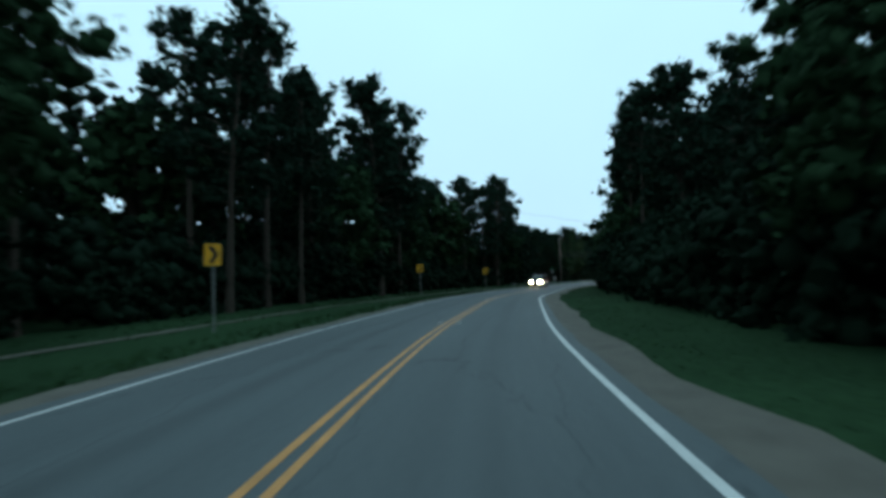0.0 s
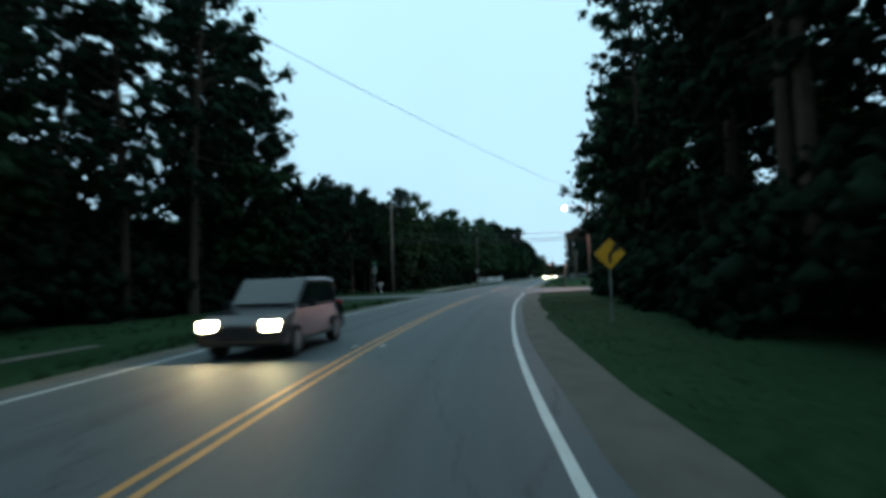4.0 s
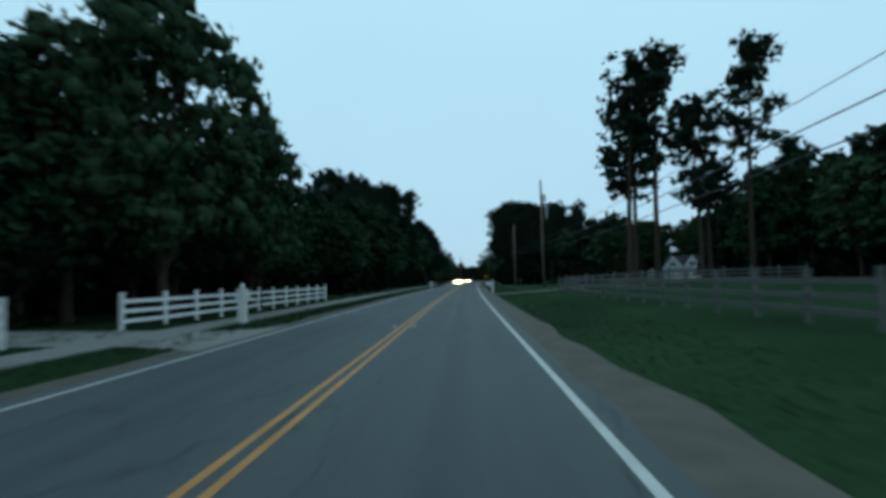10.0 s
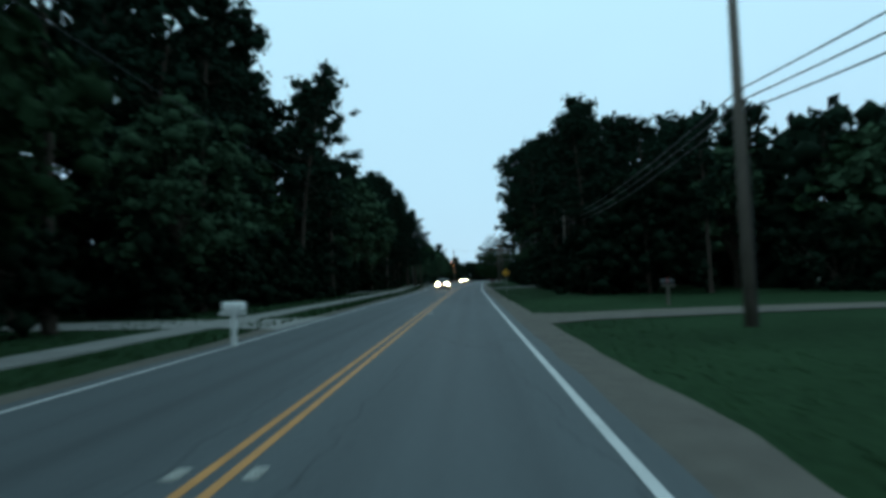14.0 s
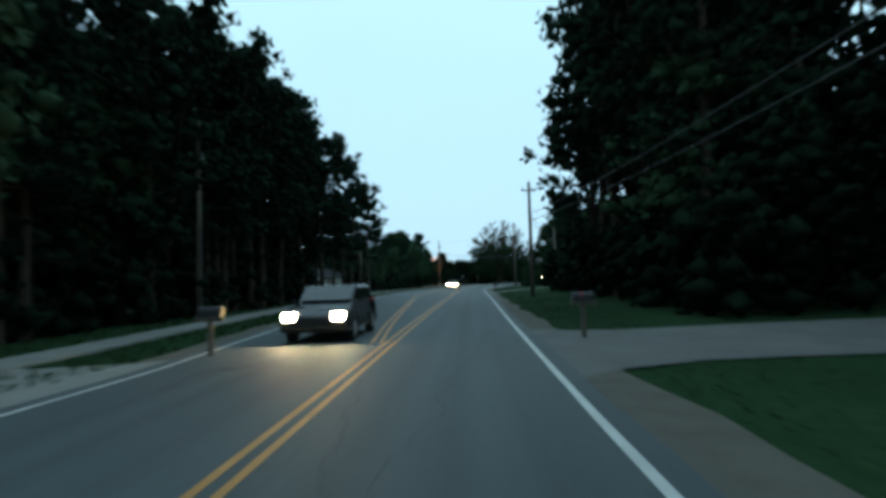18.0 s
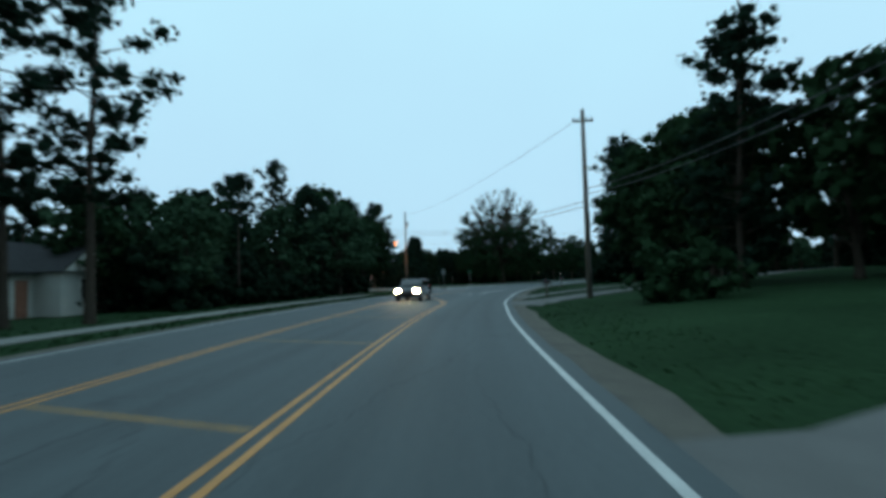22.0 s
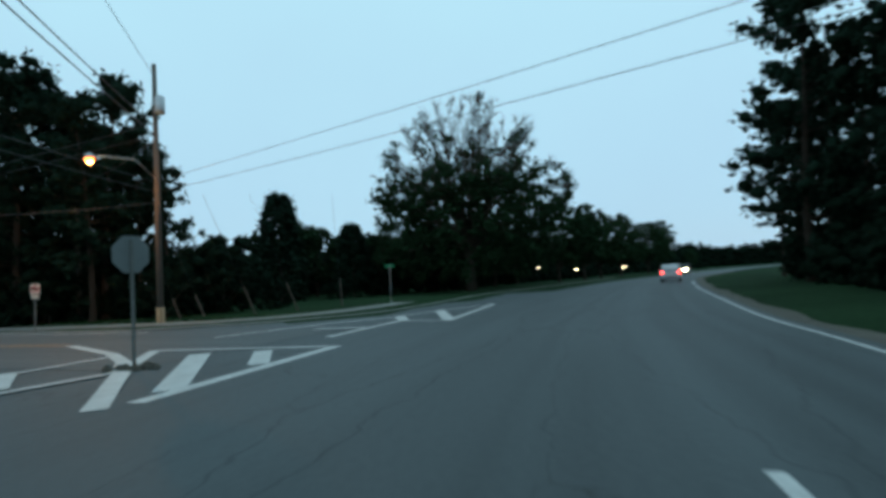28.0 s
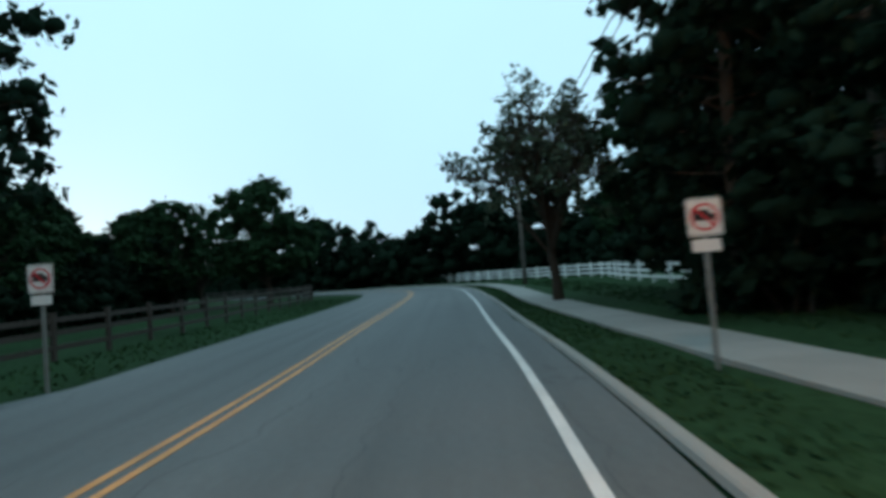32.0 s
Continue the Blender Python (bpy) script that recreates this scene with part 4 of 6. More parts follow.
def plant(kind, k, x, y, scale=1.0, turn=None, label="", category="tree", group="", wide=1.0, deep=False):
    away = min(np.hypot(r.p[:, 0] - x, r.p[:, 1] - y).min() for r in (MAIN, SIDE)) > 17
    sets = {"pine": PINES_FAR if away else PINES, "broad": BROADS_FAR if away else BROADS, "shrub": SHRUBS}
    wood, leaf = sets[kind][k] if kind in sets else k
    if deep:
        m = pose(x, y, gz(x, y), 0, 0, random.uniform(0, 360)) @ Matrix.Diagonal((scale * wide, scale * wide, scale, 1))
        inner.extend(((wood, m), (leaf, m)))
        return None
    name = {"pine": "pine_tree", "broad": "broadleaf_tree", "shrub": "shrub"}.get(kind, kind)
    root = thing(name, label, category, group, pose(x, y, gz(x, y), 0, 0, random.uniform(0, 360) if turn is None else turn) @ Matrix.Diagonal((scale * wide, scale * wide, scale, 1)))
    part("stem" if kind == "shrub" else "trunk", wood, root)
    part("foliage" if kind == "shrub" else "crown", leaf, root)
    return root


def pine(x, y, h=None, k=None, label="tall dark loblolly pine with a bare lower trunk", group="pines of the roadside woods", deep=False):
    k = random.randrange(6) if k is None else k
    return plant("pine", k, x, y, (h or PINE_H[k] * random.uniform(.85, 1.1)) / PINE_H[k], label=label, group=group, deep=deep)


def broad(x, y, h=None, k=None, label="dark green leafy broadleaf tree", group="broadleaf trees along the road", wide=1.0, deep=False):
    k = random.randrange(4) if k is None else k
    return plant("broad", k, x, y, (h or BROAD_H[k] * random.uniform(.8, 1.15)) / BROAD_H[k], label=label, group=group, wide=wide, deep=deep)


def shrub(x, y, h=None, k=None, label="dense dark undergrowth shrub", group="shrubs at the wood's edge", wide=1.0):
    k = random.randrange(3) if k is None else k
    return plant("shrub", k, x, y, (h or SHRUB_H[k] * random.uniform(.8, 1.2)) / SHRUB_H[k], label=label, category="shrub", group=group, wide=wide)


def clear(x, y, road_gap=6.5):
    """Whether a spot is off the roads."""
    for r, g in ((MAIN, road_gap), (SIDE, road_gap + .5), (CROSS_R, 5.5), (CROSS_L, 6.0)):
        d = np.hypot(r.p[:, 0] - x, r.p[:, 1] - y).min()
        if d < g + (outer(MAIN.find(x, y)[0]) if r is MAIN else 0):
            return False
    return True


def belt(s0, s1, lat0, depth, pines, broads, shrubs, hp=(18, 25), hb=(9, 14), hs=(3, 6.5), r=MAIN, gaps=(), form=None, tops=None, leafy=None):
    """A strip of woodland along a road: lat0 is its front, signed by side; the counts are per 100 m; tops gives its height along the road."""
    sign = 1 if lat0 > 0 else -1
    length = s1 - s0
    for kind, per in (("pine", pines), ("broad", broads), ("shrub", shrubs)):
        n = int(per * length / 100 * {"pine": 0.56, "broad": 0.55, "shrub": 0.75}[kind] + 0.5)
        for i in range(n):
            s = s0 + length * (i + random.random()) / n
            if any(a < s < b for a, b in gaps):
                continue
            u = random.random()
            d = depth * (u ** 1.4 if kind != "shrub" else 0.45 * u)
            x, y = r.at(s, lat0 + sign * d)
            if not clear(x, y):
                continue
            deep = abs(lat0) + d > 24.5
            reach = tops(s) + (0.2 * d if sign > 0 else 0) if tops else 99
            if kind == "pine":
                pine(x, y, reach * random.uniform(.88, 1.03) if tops else random.uniform(*hp), random.choice(form) if form else None, deep=deep)
            elif kind == "broad":
                broad(x, y, min(random.uniform(*hb), reach * random.uniform(.75, .95)), random.choice(leafy) if leafy else None, deep=deep)
            else:
                shrub(x, y, random.uniform(*hs))


random.seed(5)
s_at = lambda x, y: MAIN.find(x, y)[0]
rng_u = np.random.default_rng(21)


def undergrowth(name, r, s0, s1, lat0, depth, h, per_m, label, size=0.17, gaps=()):
    """The tangle along a wood's edge, too thick to tell plant from plant; its leaf colour holds the wood's shade."""
    sign = 1 if lat0 > 0 else -1
    cs = []
    for i in range(int((s1 - s0) * per_m * 0.36)):
        s = rng_u.uniform(s0, s1)
        if any(a < s < b for a, b in gaps):
            continue
        d = depth * rng_u.uniform(0, 1)
        la = lat0 + sign * d + 0.8 * noise.noise((s * .15, lat0, 5))
        x, y = r.at(s, la)
        hh = h * (0.35 + 0.65 * min(1, (d + .5) / (depth * .5))) * (1 + .5 * noise.noise((s * .11, lat0, 2)))
        cs.append((x, y, gz(x, y) + hh * rng_u.uniform(0.02, 1) ** 0.8))
    me = clump_mesh(name, rng_u, cs, rng_u.uniform(.4, 1.0, len(cs)), 8, size * 1.25, SHADED_LEAF, .85, .75, False)
    return tagged(new(name, me), label, "undergrowth", kind="stuff")


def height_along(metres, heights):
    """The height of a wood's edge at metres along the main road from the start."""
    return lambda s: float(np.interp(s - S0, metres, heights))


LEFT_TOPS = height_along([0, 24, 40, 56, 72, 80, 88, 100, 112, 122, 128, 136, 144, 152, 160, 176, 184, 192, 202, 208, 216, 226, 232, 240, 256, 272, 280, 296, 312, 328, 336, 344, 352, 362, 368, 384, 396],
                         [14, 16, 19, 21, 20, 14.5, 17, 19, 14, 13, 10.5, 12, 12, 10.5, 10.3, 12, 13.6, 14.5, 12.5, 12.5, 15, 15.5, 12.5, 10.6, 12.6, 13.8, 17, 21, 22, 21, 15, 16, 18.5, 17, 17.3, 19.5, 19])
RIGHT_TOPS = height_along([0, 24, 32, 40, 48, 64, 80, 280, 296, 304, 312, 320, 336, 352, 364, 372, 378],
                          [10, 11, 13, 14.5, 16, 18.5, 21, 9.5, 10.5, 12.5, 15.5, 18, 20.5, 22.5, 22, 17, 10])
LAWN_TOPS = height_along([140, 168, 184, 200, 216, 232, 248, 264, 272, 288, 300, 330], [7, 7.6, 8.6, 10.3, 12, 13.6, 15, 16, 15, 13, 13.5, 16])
UL = "dark tangled undergrowth along the wood's edge"
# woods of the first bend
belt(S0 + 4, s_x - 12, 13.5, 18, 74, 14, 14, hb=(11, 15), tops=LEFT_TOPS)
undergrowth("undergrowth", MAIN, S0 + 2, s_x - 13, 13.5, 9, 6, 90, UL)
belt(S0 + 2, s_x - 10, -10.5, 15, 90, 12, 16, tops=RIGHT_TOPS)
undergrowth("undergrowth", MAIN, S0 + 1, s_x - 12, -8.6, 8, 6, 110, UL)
# along the crossroad to the west
belt(14, 90, 9, 14, 40, 20, 10, (11.5, 14), (8, 11), r=CROSS_L)
belt(11, 60, -9, 14, 60, 30, 14, (10.5, 13), (8, 11), r=CROSS_L, form=(3, 4, 6))
undergrowth("undergrowth", CROSS_L, 14, 90, 8, 8, 6, 60, UL, 0.2)
undergrowth("undergrowth", CROSS_L, 18, 90, -8, 8, 6, 60, UL, 0.2)
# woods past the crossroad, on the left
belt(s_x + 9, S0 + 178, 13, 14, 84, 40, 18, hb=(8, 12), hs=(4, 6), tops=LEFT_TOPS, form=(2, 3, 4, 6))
undergrowth("undergrowth", MAIN, s_x + 13, s_at(50, 184), 11.6, 8, 6, 80, UL)
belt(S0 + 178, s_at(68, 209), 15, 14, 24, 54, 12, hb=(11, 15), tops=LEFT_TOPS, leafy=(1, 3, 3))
undergrowth("undergrowth", MAIN, s_at(50, 184), s_at(84, 243), 21, 8, 4, 50, UL, 0.2)
belt(s_at(68, 209), s_at(86, 246), 15, 15, 30, 70, 10, hb=(10, 15), tops=LEFT_TOPS)
gaps_l = [(s_at(97, 265) - 3, s_at(97, 265) + 3), (s_at(120, 311) - 3, s_at(120, 311) + 3)]
belt(s_at(84, 240), s_at(95, 262), 13, 15, 84, 40, 14, hb=(12, 16), gaps=gaps_l, tops=LEFT_TOPS)
belt(s_at(95, 262), s_at(141, 346), 12, 15, 105, 22, 14, hb=(11, 15), gaps=gaps_l, tops=LEFT_TOPS)
undergrowth("undergrowth", MAIN, s_at(141, 346), s_at(152, 362), 16.5, 8, 7, 100, UL)
undergrowth("undergrowth", MAIN, s_at(82, 238), s_at(141, 346), 12, 8, 8.5, 105, UL, gaps=gaps_l)
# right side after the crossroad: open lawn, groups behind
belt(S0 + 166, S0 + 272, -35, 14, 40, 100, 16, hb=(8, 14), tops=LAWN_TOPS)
undergrowth("undergrowth", MAIN, S0 + 166, S0 + 272, -36, 8, 4, 60, UL, 0.2)
belt(s_x + 30, S0 + 255, -52, 18, 40, 40, 6, hb=(8, 13), tops=LAWN_TOPS)
belt(S0 + 296, S0 + 308, -25, 9, 50, 80, 20, hb=(9, 13), tops=RIGHT_TOPS)
belt(S0 + 284, S0 + 340, -56, 12, 60, 100, 10, hb=(11, 15), tops=LAWN_TOPS)
undergrowth("undergrowth", MAIN, S0 + 297, S0 + 308, -28, 8, 4, 50, UL, 0.2)
gaps_r = [(s_at(131, 311) - 4.5, s_at(131, 311) + 3.5)]
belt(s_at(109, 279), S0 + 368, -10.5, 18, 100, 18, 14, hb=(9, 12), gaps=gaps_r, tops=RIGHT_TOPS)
undergrowth("undergrowth", MAIN, s_at(109, 279), s_at(148, 353), -9.6, 9, 8, 120, UL, gaps=gaps_r)
belt(s_at(150, 357), s_at(190, 414), -32, 18, 30, 44, 14, (13, 17), (9, 13))
undergrowth("undergrowth", MAIN, s_at(150, 357), s_at(190, 414), -34, 8, 5, 50, UL, 0.2)
belt(s_at(201, 426), s_at(226, 447), -10.5, 22, 130, 8, 30, (16, 21), (8, 12), form=(3, 4, 6, 6))
undergrowth("undergrowth", MAIN, s_at(199, 424), s_at(228, 448), -10, 10, 4.5, 110, UL)
# left side by the houses and on to the junction
belt(s_at(134, 334), s_at(160, 376), 40, 16, 24, 30, 14, (9, 12), (7, 10))
belt(s_at(166, 386), s_at(186, 412), 15, 15, 34, 85, 24, (8, 10.5), (6.5, 9.5), (2.5, 3.5), leafy=(0, 3, 3))
undergrowth("undergrowth", MAIN, s_at(166, 387), s_at(187, 413), 15, 9, 4, 90, UL)
# far side of the main road past the junction
belt(s_at(240, 456), s_at(380, 515), 26, 18, 0, 34, 10, (9, 11), (6.5, 9))
undergrowth("undergrowth", MAIN, s_at(236, 453), s_at(380, 515), 24, 8, 4, 40, UL, 0.22)
belt(s_at(232, 451), s_at(420, 528), -24, 18, 6, 30, 8, (10, 13), (6, 9))
# side road
belt(52, 165, -18, 14, 20, 34, 10, (9, 12), (6, 9), r=SIDE)
belt(24, 165, 22, 14, 14, 44, 12, (9, 12), (7, 9.5), r=SIDE)
undergrowth("undergrowth", SIDE, 16, 150, 20, 8, 5, 50, UL, 0.2)
undergrowth("undergrowth", SIDE, 17, 32, -13, 8, 4.5, 110, UL)
undergrowth("undergrowth", SIDE, 60, 150, -17, 8, 4, 50, UL, 0.2)
grove("inner_woods", inner, "dark pines and leafy trees deep in the woods")

# ---- landmark trees ----
random.seed(8)


def oak_meshes(seed, h, spread):
    """An old oak in early leaf: limbs fan into a bare dome of twigs over a leafy skirt."""
    rng = np.random.default_rng(seed)
    wood = Shape()
    z0 = h * 0.2
    wood.tube([(0, 0, -.3), (.1, 0, z0 * .5), (0, .1, z0), (0, 0, z0 * 1.5)], [.75, .55, .5, .4], 9)
    leafy = []

    def dome(low, high):
        w, v = rng.uniform(0, 2 * math.pi), rng.uniform(low, high)
        r = spread * math.sqrt(max(.03, 1 - v * v)) * (1 + .14 * noise.noise((math.cos(w) * 2, math.sin(w) * 2, v * 2.5)))
        return Vector((math.cos(w) * r, math.sin(w) * r, h * (.42 + .58 * v)))

    for k in range(104):
        tip = dome(.12, .98) if k < 88 else dome(-.45, .15)
        base = Vector((rng.normal(0, .2), rng.normal(0, .2), z0 * rng.uniform(.8, 1.6)))
        knee = base.lerp(tip, .45) + Vector((0, 0, .07 * (tip - base).length))
        pts = [base, base.lerp(knee, .6), knee, knee.lerp(tip, .55) + Vector((rng.normal(0, .2), rng.normal(0, .2), .1)), tip]
        r = rng.uniform(.07, .17)
        wood.tube(pts, [r, r * .8, r * .6, r * .4, .025], 4, caps=False)
        for m in range(12):
            f = rng.uniform(1.8, 4)
            i = min(int(f), 3)
            a = pts[i].lerp(pts[i + 1], f - i)
            out = (tip - base).normalized() * 1.2 + Vector((rng.normal(0, .6), rng.normal(0, .6), rng.normal(.05, .45)))
            t = a + out.normalized() * min(rng.uniform(.9, 2.0), (tip - a).length + .5)
            wood.tube([a, t], [.042, .02], 3, caps=False)
            leafy.append(t)
            for q in range(6):
                b = a.lerp(t, rng.uniform(.3, 1))
                e = b + (out.normalized() + Vector((rng.normal(0, .7), rng.normal(0, .7), rng.normal(.1, .5)))).normalized() * rng.uniform(.4, .95)
                wood.tube([b, e], [.026, .014], 3, caps=False)
    skirt = np.array([tuple(t) for t in leafy] + [(d.x * u, d.y * u, d.z) for d, u in ((dome(-.6, .3), rng.uniform(.6, 1.0)) for k in range(620))])
    skirt[:, 2] = np.maximum(skirt[:, 2], 1.2)
    keep = rng.uniform(0, 1, len(skirt)) < np.interp(skirt[:, 2] / h, [.35, .5, .62, .85], [1.0, .8, .24, .03])
    skirt = skirt[keep]
    crown = clump_mesh("crown", rng, skirt, rng.uniform(.45, 1.0, len(skirt)), 20, .2, LEAVES, .85, .4)
    return wood.done("trunk", BARK), crown


OAK = oak_meshes(41, 21, 10.4)
plant("broadleaf_tree", OAK, 224.2, 468.6, label="big spreading oak, bare twigs at the top, leaves below")
CYPRESS = cone_meshes(42, 10.8, 2.3)
plant("cypress_tree", CYPRESS, 204.6, 473.5, wide=1.3, label="narrow dark upright evergreen tree")
pine(40.5, 109.5, 17, 4, label="full pine overhanging the verge by a crossroad")
pine(43.5, 112.0, 15, 3, label="full pine by a crossroad")
plant("cypress_tree", CYPRESS, 213.5, 476.0, 0.75, label="dark upright evergreen tree", wide=1.5)
AIRY = broad_meshes(43, 9.0, 3.9, THIN_LEAF, 120, 0.28, True, 0.12)
plant("broadleaf_tree", AIRY, 176.6, 463.5, label="airy spring tree with thin young leaves")
for x, y, h in ((189.2, 458.5, 15.3), (191.2, 458.2, 12), (186.2, 460.0, 15.5), (188.5, 455.6, 13), (184.6, 459.0, 16.3), (192.8, 457.8, 10.5), (189.5, 462.5, 13), (190.5, 464.5, 13), (187.0, 465, 14), (183.0, 463.0, 14)):
    pine(x, y, h, random.choice((3, 4, 6, 6)), label="dark full pine in a roadside clump", group="pines by the junction")
for x, y, h, k in ((183, 471, 10, 2), (181.5, 467, 10, 0)):
    broad(x, y, h, k, label="dark leafy tree behind a clump of pines")
for x, y, h in ((192, 453, 3.5), (195.5, 455.5, 4), (186, 457.5, 4), (189, 461, 5), (199, 455, 2.6), (184.5, 460, 3)):
    shrub(x, y, h)
for x, y, h, k in ((207.5, 481, 9, 2), (212, 484, 8.5, 0), (218, 478, 7, 2), (230, 478, 8, 0), (236, 480, 9.5, 1), (243, 484, 9, 0), (200, 476, 5, 2), (196, 472, 4.5, 3)):
    broad(x, y, h, k)
for i in range(10):
    shrub(200 + i * 5 + random.uniform(-1, 1), 466 + i * 2.2 + random.uniform(0, 4), random.uniform(1.5, 3.2))
for x, y, h in ((100.0, 221.0, 24), (102.2, 219.4, 24.6), (103.2, 223.5, 22.5), (105.5, 211.0, 22.6), (103.6, 215.0, 17.5), (106.5, 216.5, 19)):
    pine(x, y, h, random.choice((0, 1, 5)), label="tall slender pine standing over a lawn", group="pines over the lawn")
for x, y, h in ((150.4, 386.9, 17), (147.5, 386.0, 16), (144.2, 384.6, 14.2), (140.5, 383.5, 13)):
    pine(x, y, h, random.choice((3, 4)), label="full dark pine beside a pale house", group="pines by the houses")
pine(180.5, 377.3, 14.5, 6, label="full dark pine on a bank")
for x, y, h in ((241.5, 444.0, 14.5), (245.5, 443.5, 19), (250, 443.5, 22), (254.5, 446, 22), (246.5, 439, 18)):
    pine(x, y, h, random.choice((3, 6)), label="tall dark pine at the far bend", group="pines at the far bend")
for q, la, h in ((410, -25, 11.5), (417, -27, 12.5), (424, -26, 12)):
    broad(*MAIN.at(S0 + q, la), h, 1, label="dense dark tree on a bank")
for x, y, h in ((*MAIN.at(S0 + 368, 12.6), 16.3), (*MAIN.at(S0 + 361, 12.8), 14.8), (*MAIN.at(S0 + 354, 12.8), 17.6), (127, 341, 17), (*MAIN.at(S0 + 377, 12.6), 18), (124, 336, 17), (*MAIN.at(S0 + 346, 12.4), 15.8), (130, 348.0, 17), (131.8, 352, 16), (128, 352.5, 17), (126.5, 347.5, 17), (140.5, 359.5, 15), (137.5, 355.5, 16), (134.5, 351.8, 16), (136, 360.5, 15), (132.5, 356, 15.5)):
    pine(x, y, h, random.choice((2, 3, 4)))
for q, la, h in ((97, 13.2, 19), (100.5, 15, 18.2), (93, 14, 16.5)):
    pine(*MAIN.at(S0 + q, la), h, 3)
for q, la, h in ((357, -11, 22), (359.5, -13.5, 23), (361.5, -10.6, 21), (363.5, -12.6, 22.5), (365.5, -15.5, 22), (366.5, -10.8, 21.5), (368.5, -13, 21), (370, -11, 20.5), (371, -15.5, 20), (362, -17, 23), (367.5, -18, 21)):
    pine(*MAIN.at(S0 + q, la), h, (2, 3, 4)[int(h) % 3], label="tall dark pine at the end of a wood")
pine(177.8, 366.4, 18.5, 5, label="tall slender pine on a bank")
for x, y, h in ((184.5, 380.0, 11), (187.0, 384.0, 12), (189.5, 388.5, 12.5), (184, 373.5, 11), (192, 394, 12)):
    broad(x, y, h, 0, label="dense dark tree on a bank")
pine(165.8, 427.3, 15.5, 3, label="full dark pine among leafy trees")
broad(171.3, 428.5, 13.2, 0)
broad(176.5, 427, 9, 2)
pine(162.9, 447.4, 17, 4, label="full dark pine overhanging the side road")
broad(150.9, 466.6, 9.2, 2, label="rounded leafy tree behind a dark fence")
for x, y in ((60, 133), (66, 138), (74, 131)):
    shrub(x, y, random.uniform(2.0, 4.0), random.choice((0, 2)), label="rounded dark garden bush on a lawn", group="garden bushes")
for x, y, h, k in ((45.5, 190.5, 16.5, 1), (42, 184.5, 14, 0), (36.5, 170.5, 10, 1), (40, 177, 12, 0), (55, 209, 10, 0), (57, 213, 10.5, 1),
                   (51, 204.5, 10, 3), (62, 219, 11.5, 0), (246, 478, 11, 0), (256, 483, 12, 1), (266, 489, 11.5, 0), (277, 494, 12, 1), (290, 498, 11, 0), (303, 505, 12, 1)):
    broad(x, y, h, k)
for x, y, h in ((34.8, 107.6, 16), (37.5, 106.0, 17), (39.5, 109.0, 15)):
    pine(x, y, h, 4, label="full pine overhanging the verge by a crossroad")
broad(142, 463.5, 9, 0)
broad(138, 468, 9.5, 1)
broad(25.5, 143.5, 13, 1)
broad(22, 147, 12, 0)
pine(23.5, 139.5, 13, 3)
pine(19.5, 135.5, 12, 4)
broad(56.6, 203.4, 15.4, 3, wide=.8)
broad(52.5, 206, 14, 3)
broad(61.5, 209.2, 11.8, 3, wide=.6)
broad(70, 140, 7, 2, label="rounded garden tree on a lawn")


# ---- utility poles, wires and street lamps ----
def utility_pole(x, y, h, arm=True, turn=0.0, lean=(0, 0), label="weathered wooden utility pole with a crossarm", transformer=False):
    z = gz(x, y)
    root = thing("utility_pole", label, "utility pole", "utility poles", pose(x, y, z, lean[0], lean[1], turn))
    part("shaft", Shape().tube([(0, 0, -0.5), (0, 0, h * .5), (0, 0, h)], [.165, .14, .105], 12).done("shaft", POLE_WOOD, True), root)
    if arm:
        part("crossarm", Shape().box(-.6, -.05, h - .75, .6, .05, h - .65).done("crossarm", POLE_WOOD), root)
        for dx in (-.52, .5, 0.2):
            part("insulator", Shape().tube([(dx, 0, h - .63), (dx, 0, h - .55), (dx, 0, h - .48)], [.03, .06, .035], 8).done("insulator", SIGN_BACK, True), root, "grey porcelain insulator")
    if transformer:
        part("transformer", Shape().tube([(.32, 0, h - 2.6), (.32, 0, h - 2.5), (.32, 0, h - 1.75), (.32, 0, h - 1.65)], [.18, .23, .23, .12], 14).done("transformer", METAL, True), root, "grey pole transformer")
    if h == 13.0:
        part("foot_guard", Shape().tube([(0, 0, -.3), (0, 0, .1), (0, 0, .78), (0, 0, .8)], [.19, .19, .185, .17], 14).done("foot_guard", FENCE_TAN, True), root, "yellowish guard round the pole's foot")
    part("cable_guard", Shape().tube([(.13, -.1, -0.2), (.13, -.1, h * .45)], [.03, .03], 6).done("cable_guard", DARK_METAL), root)
    return root


POLES = {"first": (-9.6, 70.5, 13.5), "a_left": (21.2, 130.0, 10.3), "lamp": (45.9, 130.9, 12.0), "bend": (36.6, 110.2, 9.0), "b_right": (68.6, 177.4, 6.3),
         "b_left": (50.4, 188.5, 12.3), "c": (95.5, 230.3, 12.6), "d": (105.4, 252.7, 9.9), "e": (124.9, 286.5, 8.6), "left2": (123.4, 332.8, 10.3),
         "f": (148.0, 338.4, 9.2), "g": (166.1, 359.6, 7.4), "h": (175.3, 383.2, 11.0), "left3": (147.8, 382.5, 9.4), "junction": (191.35, 447.4, 13.0), "junction2": (187.8, 458.0, 8.8), "bank": (208.0, 399.5, 7.8)}
for key, (x, y, h) in POLES.items():
    s, lat = MAIN.find(x, y)
    utility_pole(x, y, h, arm=key not in ("bend", "junction2", "e", "g", "c", "first", "d", "junction", "left3", "left2", "bank"), turn=MAIN.turn(s), transformer=key in ("c", "junction", "left2"),
                 label="plain weathered wooden utility pole" if key in ("bend", "junction2", "e", "g", "c", "first", "d", "junction", "left3", "left2", "bank") else "weathered wooden utility pole with a crossarm")
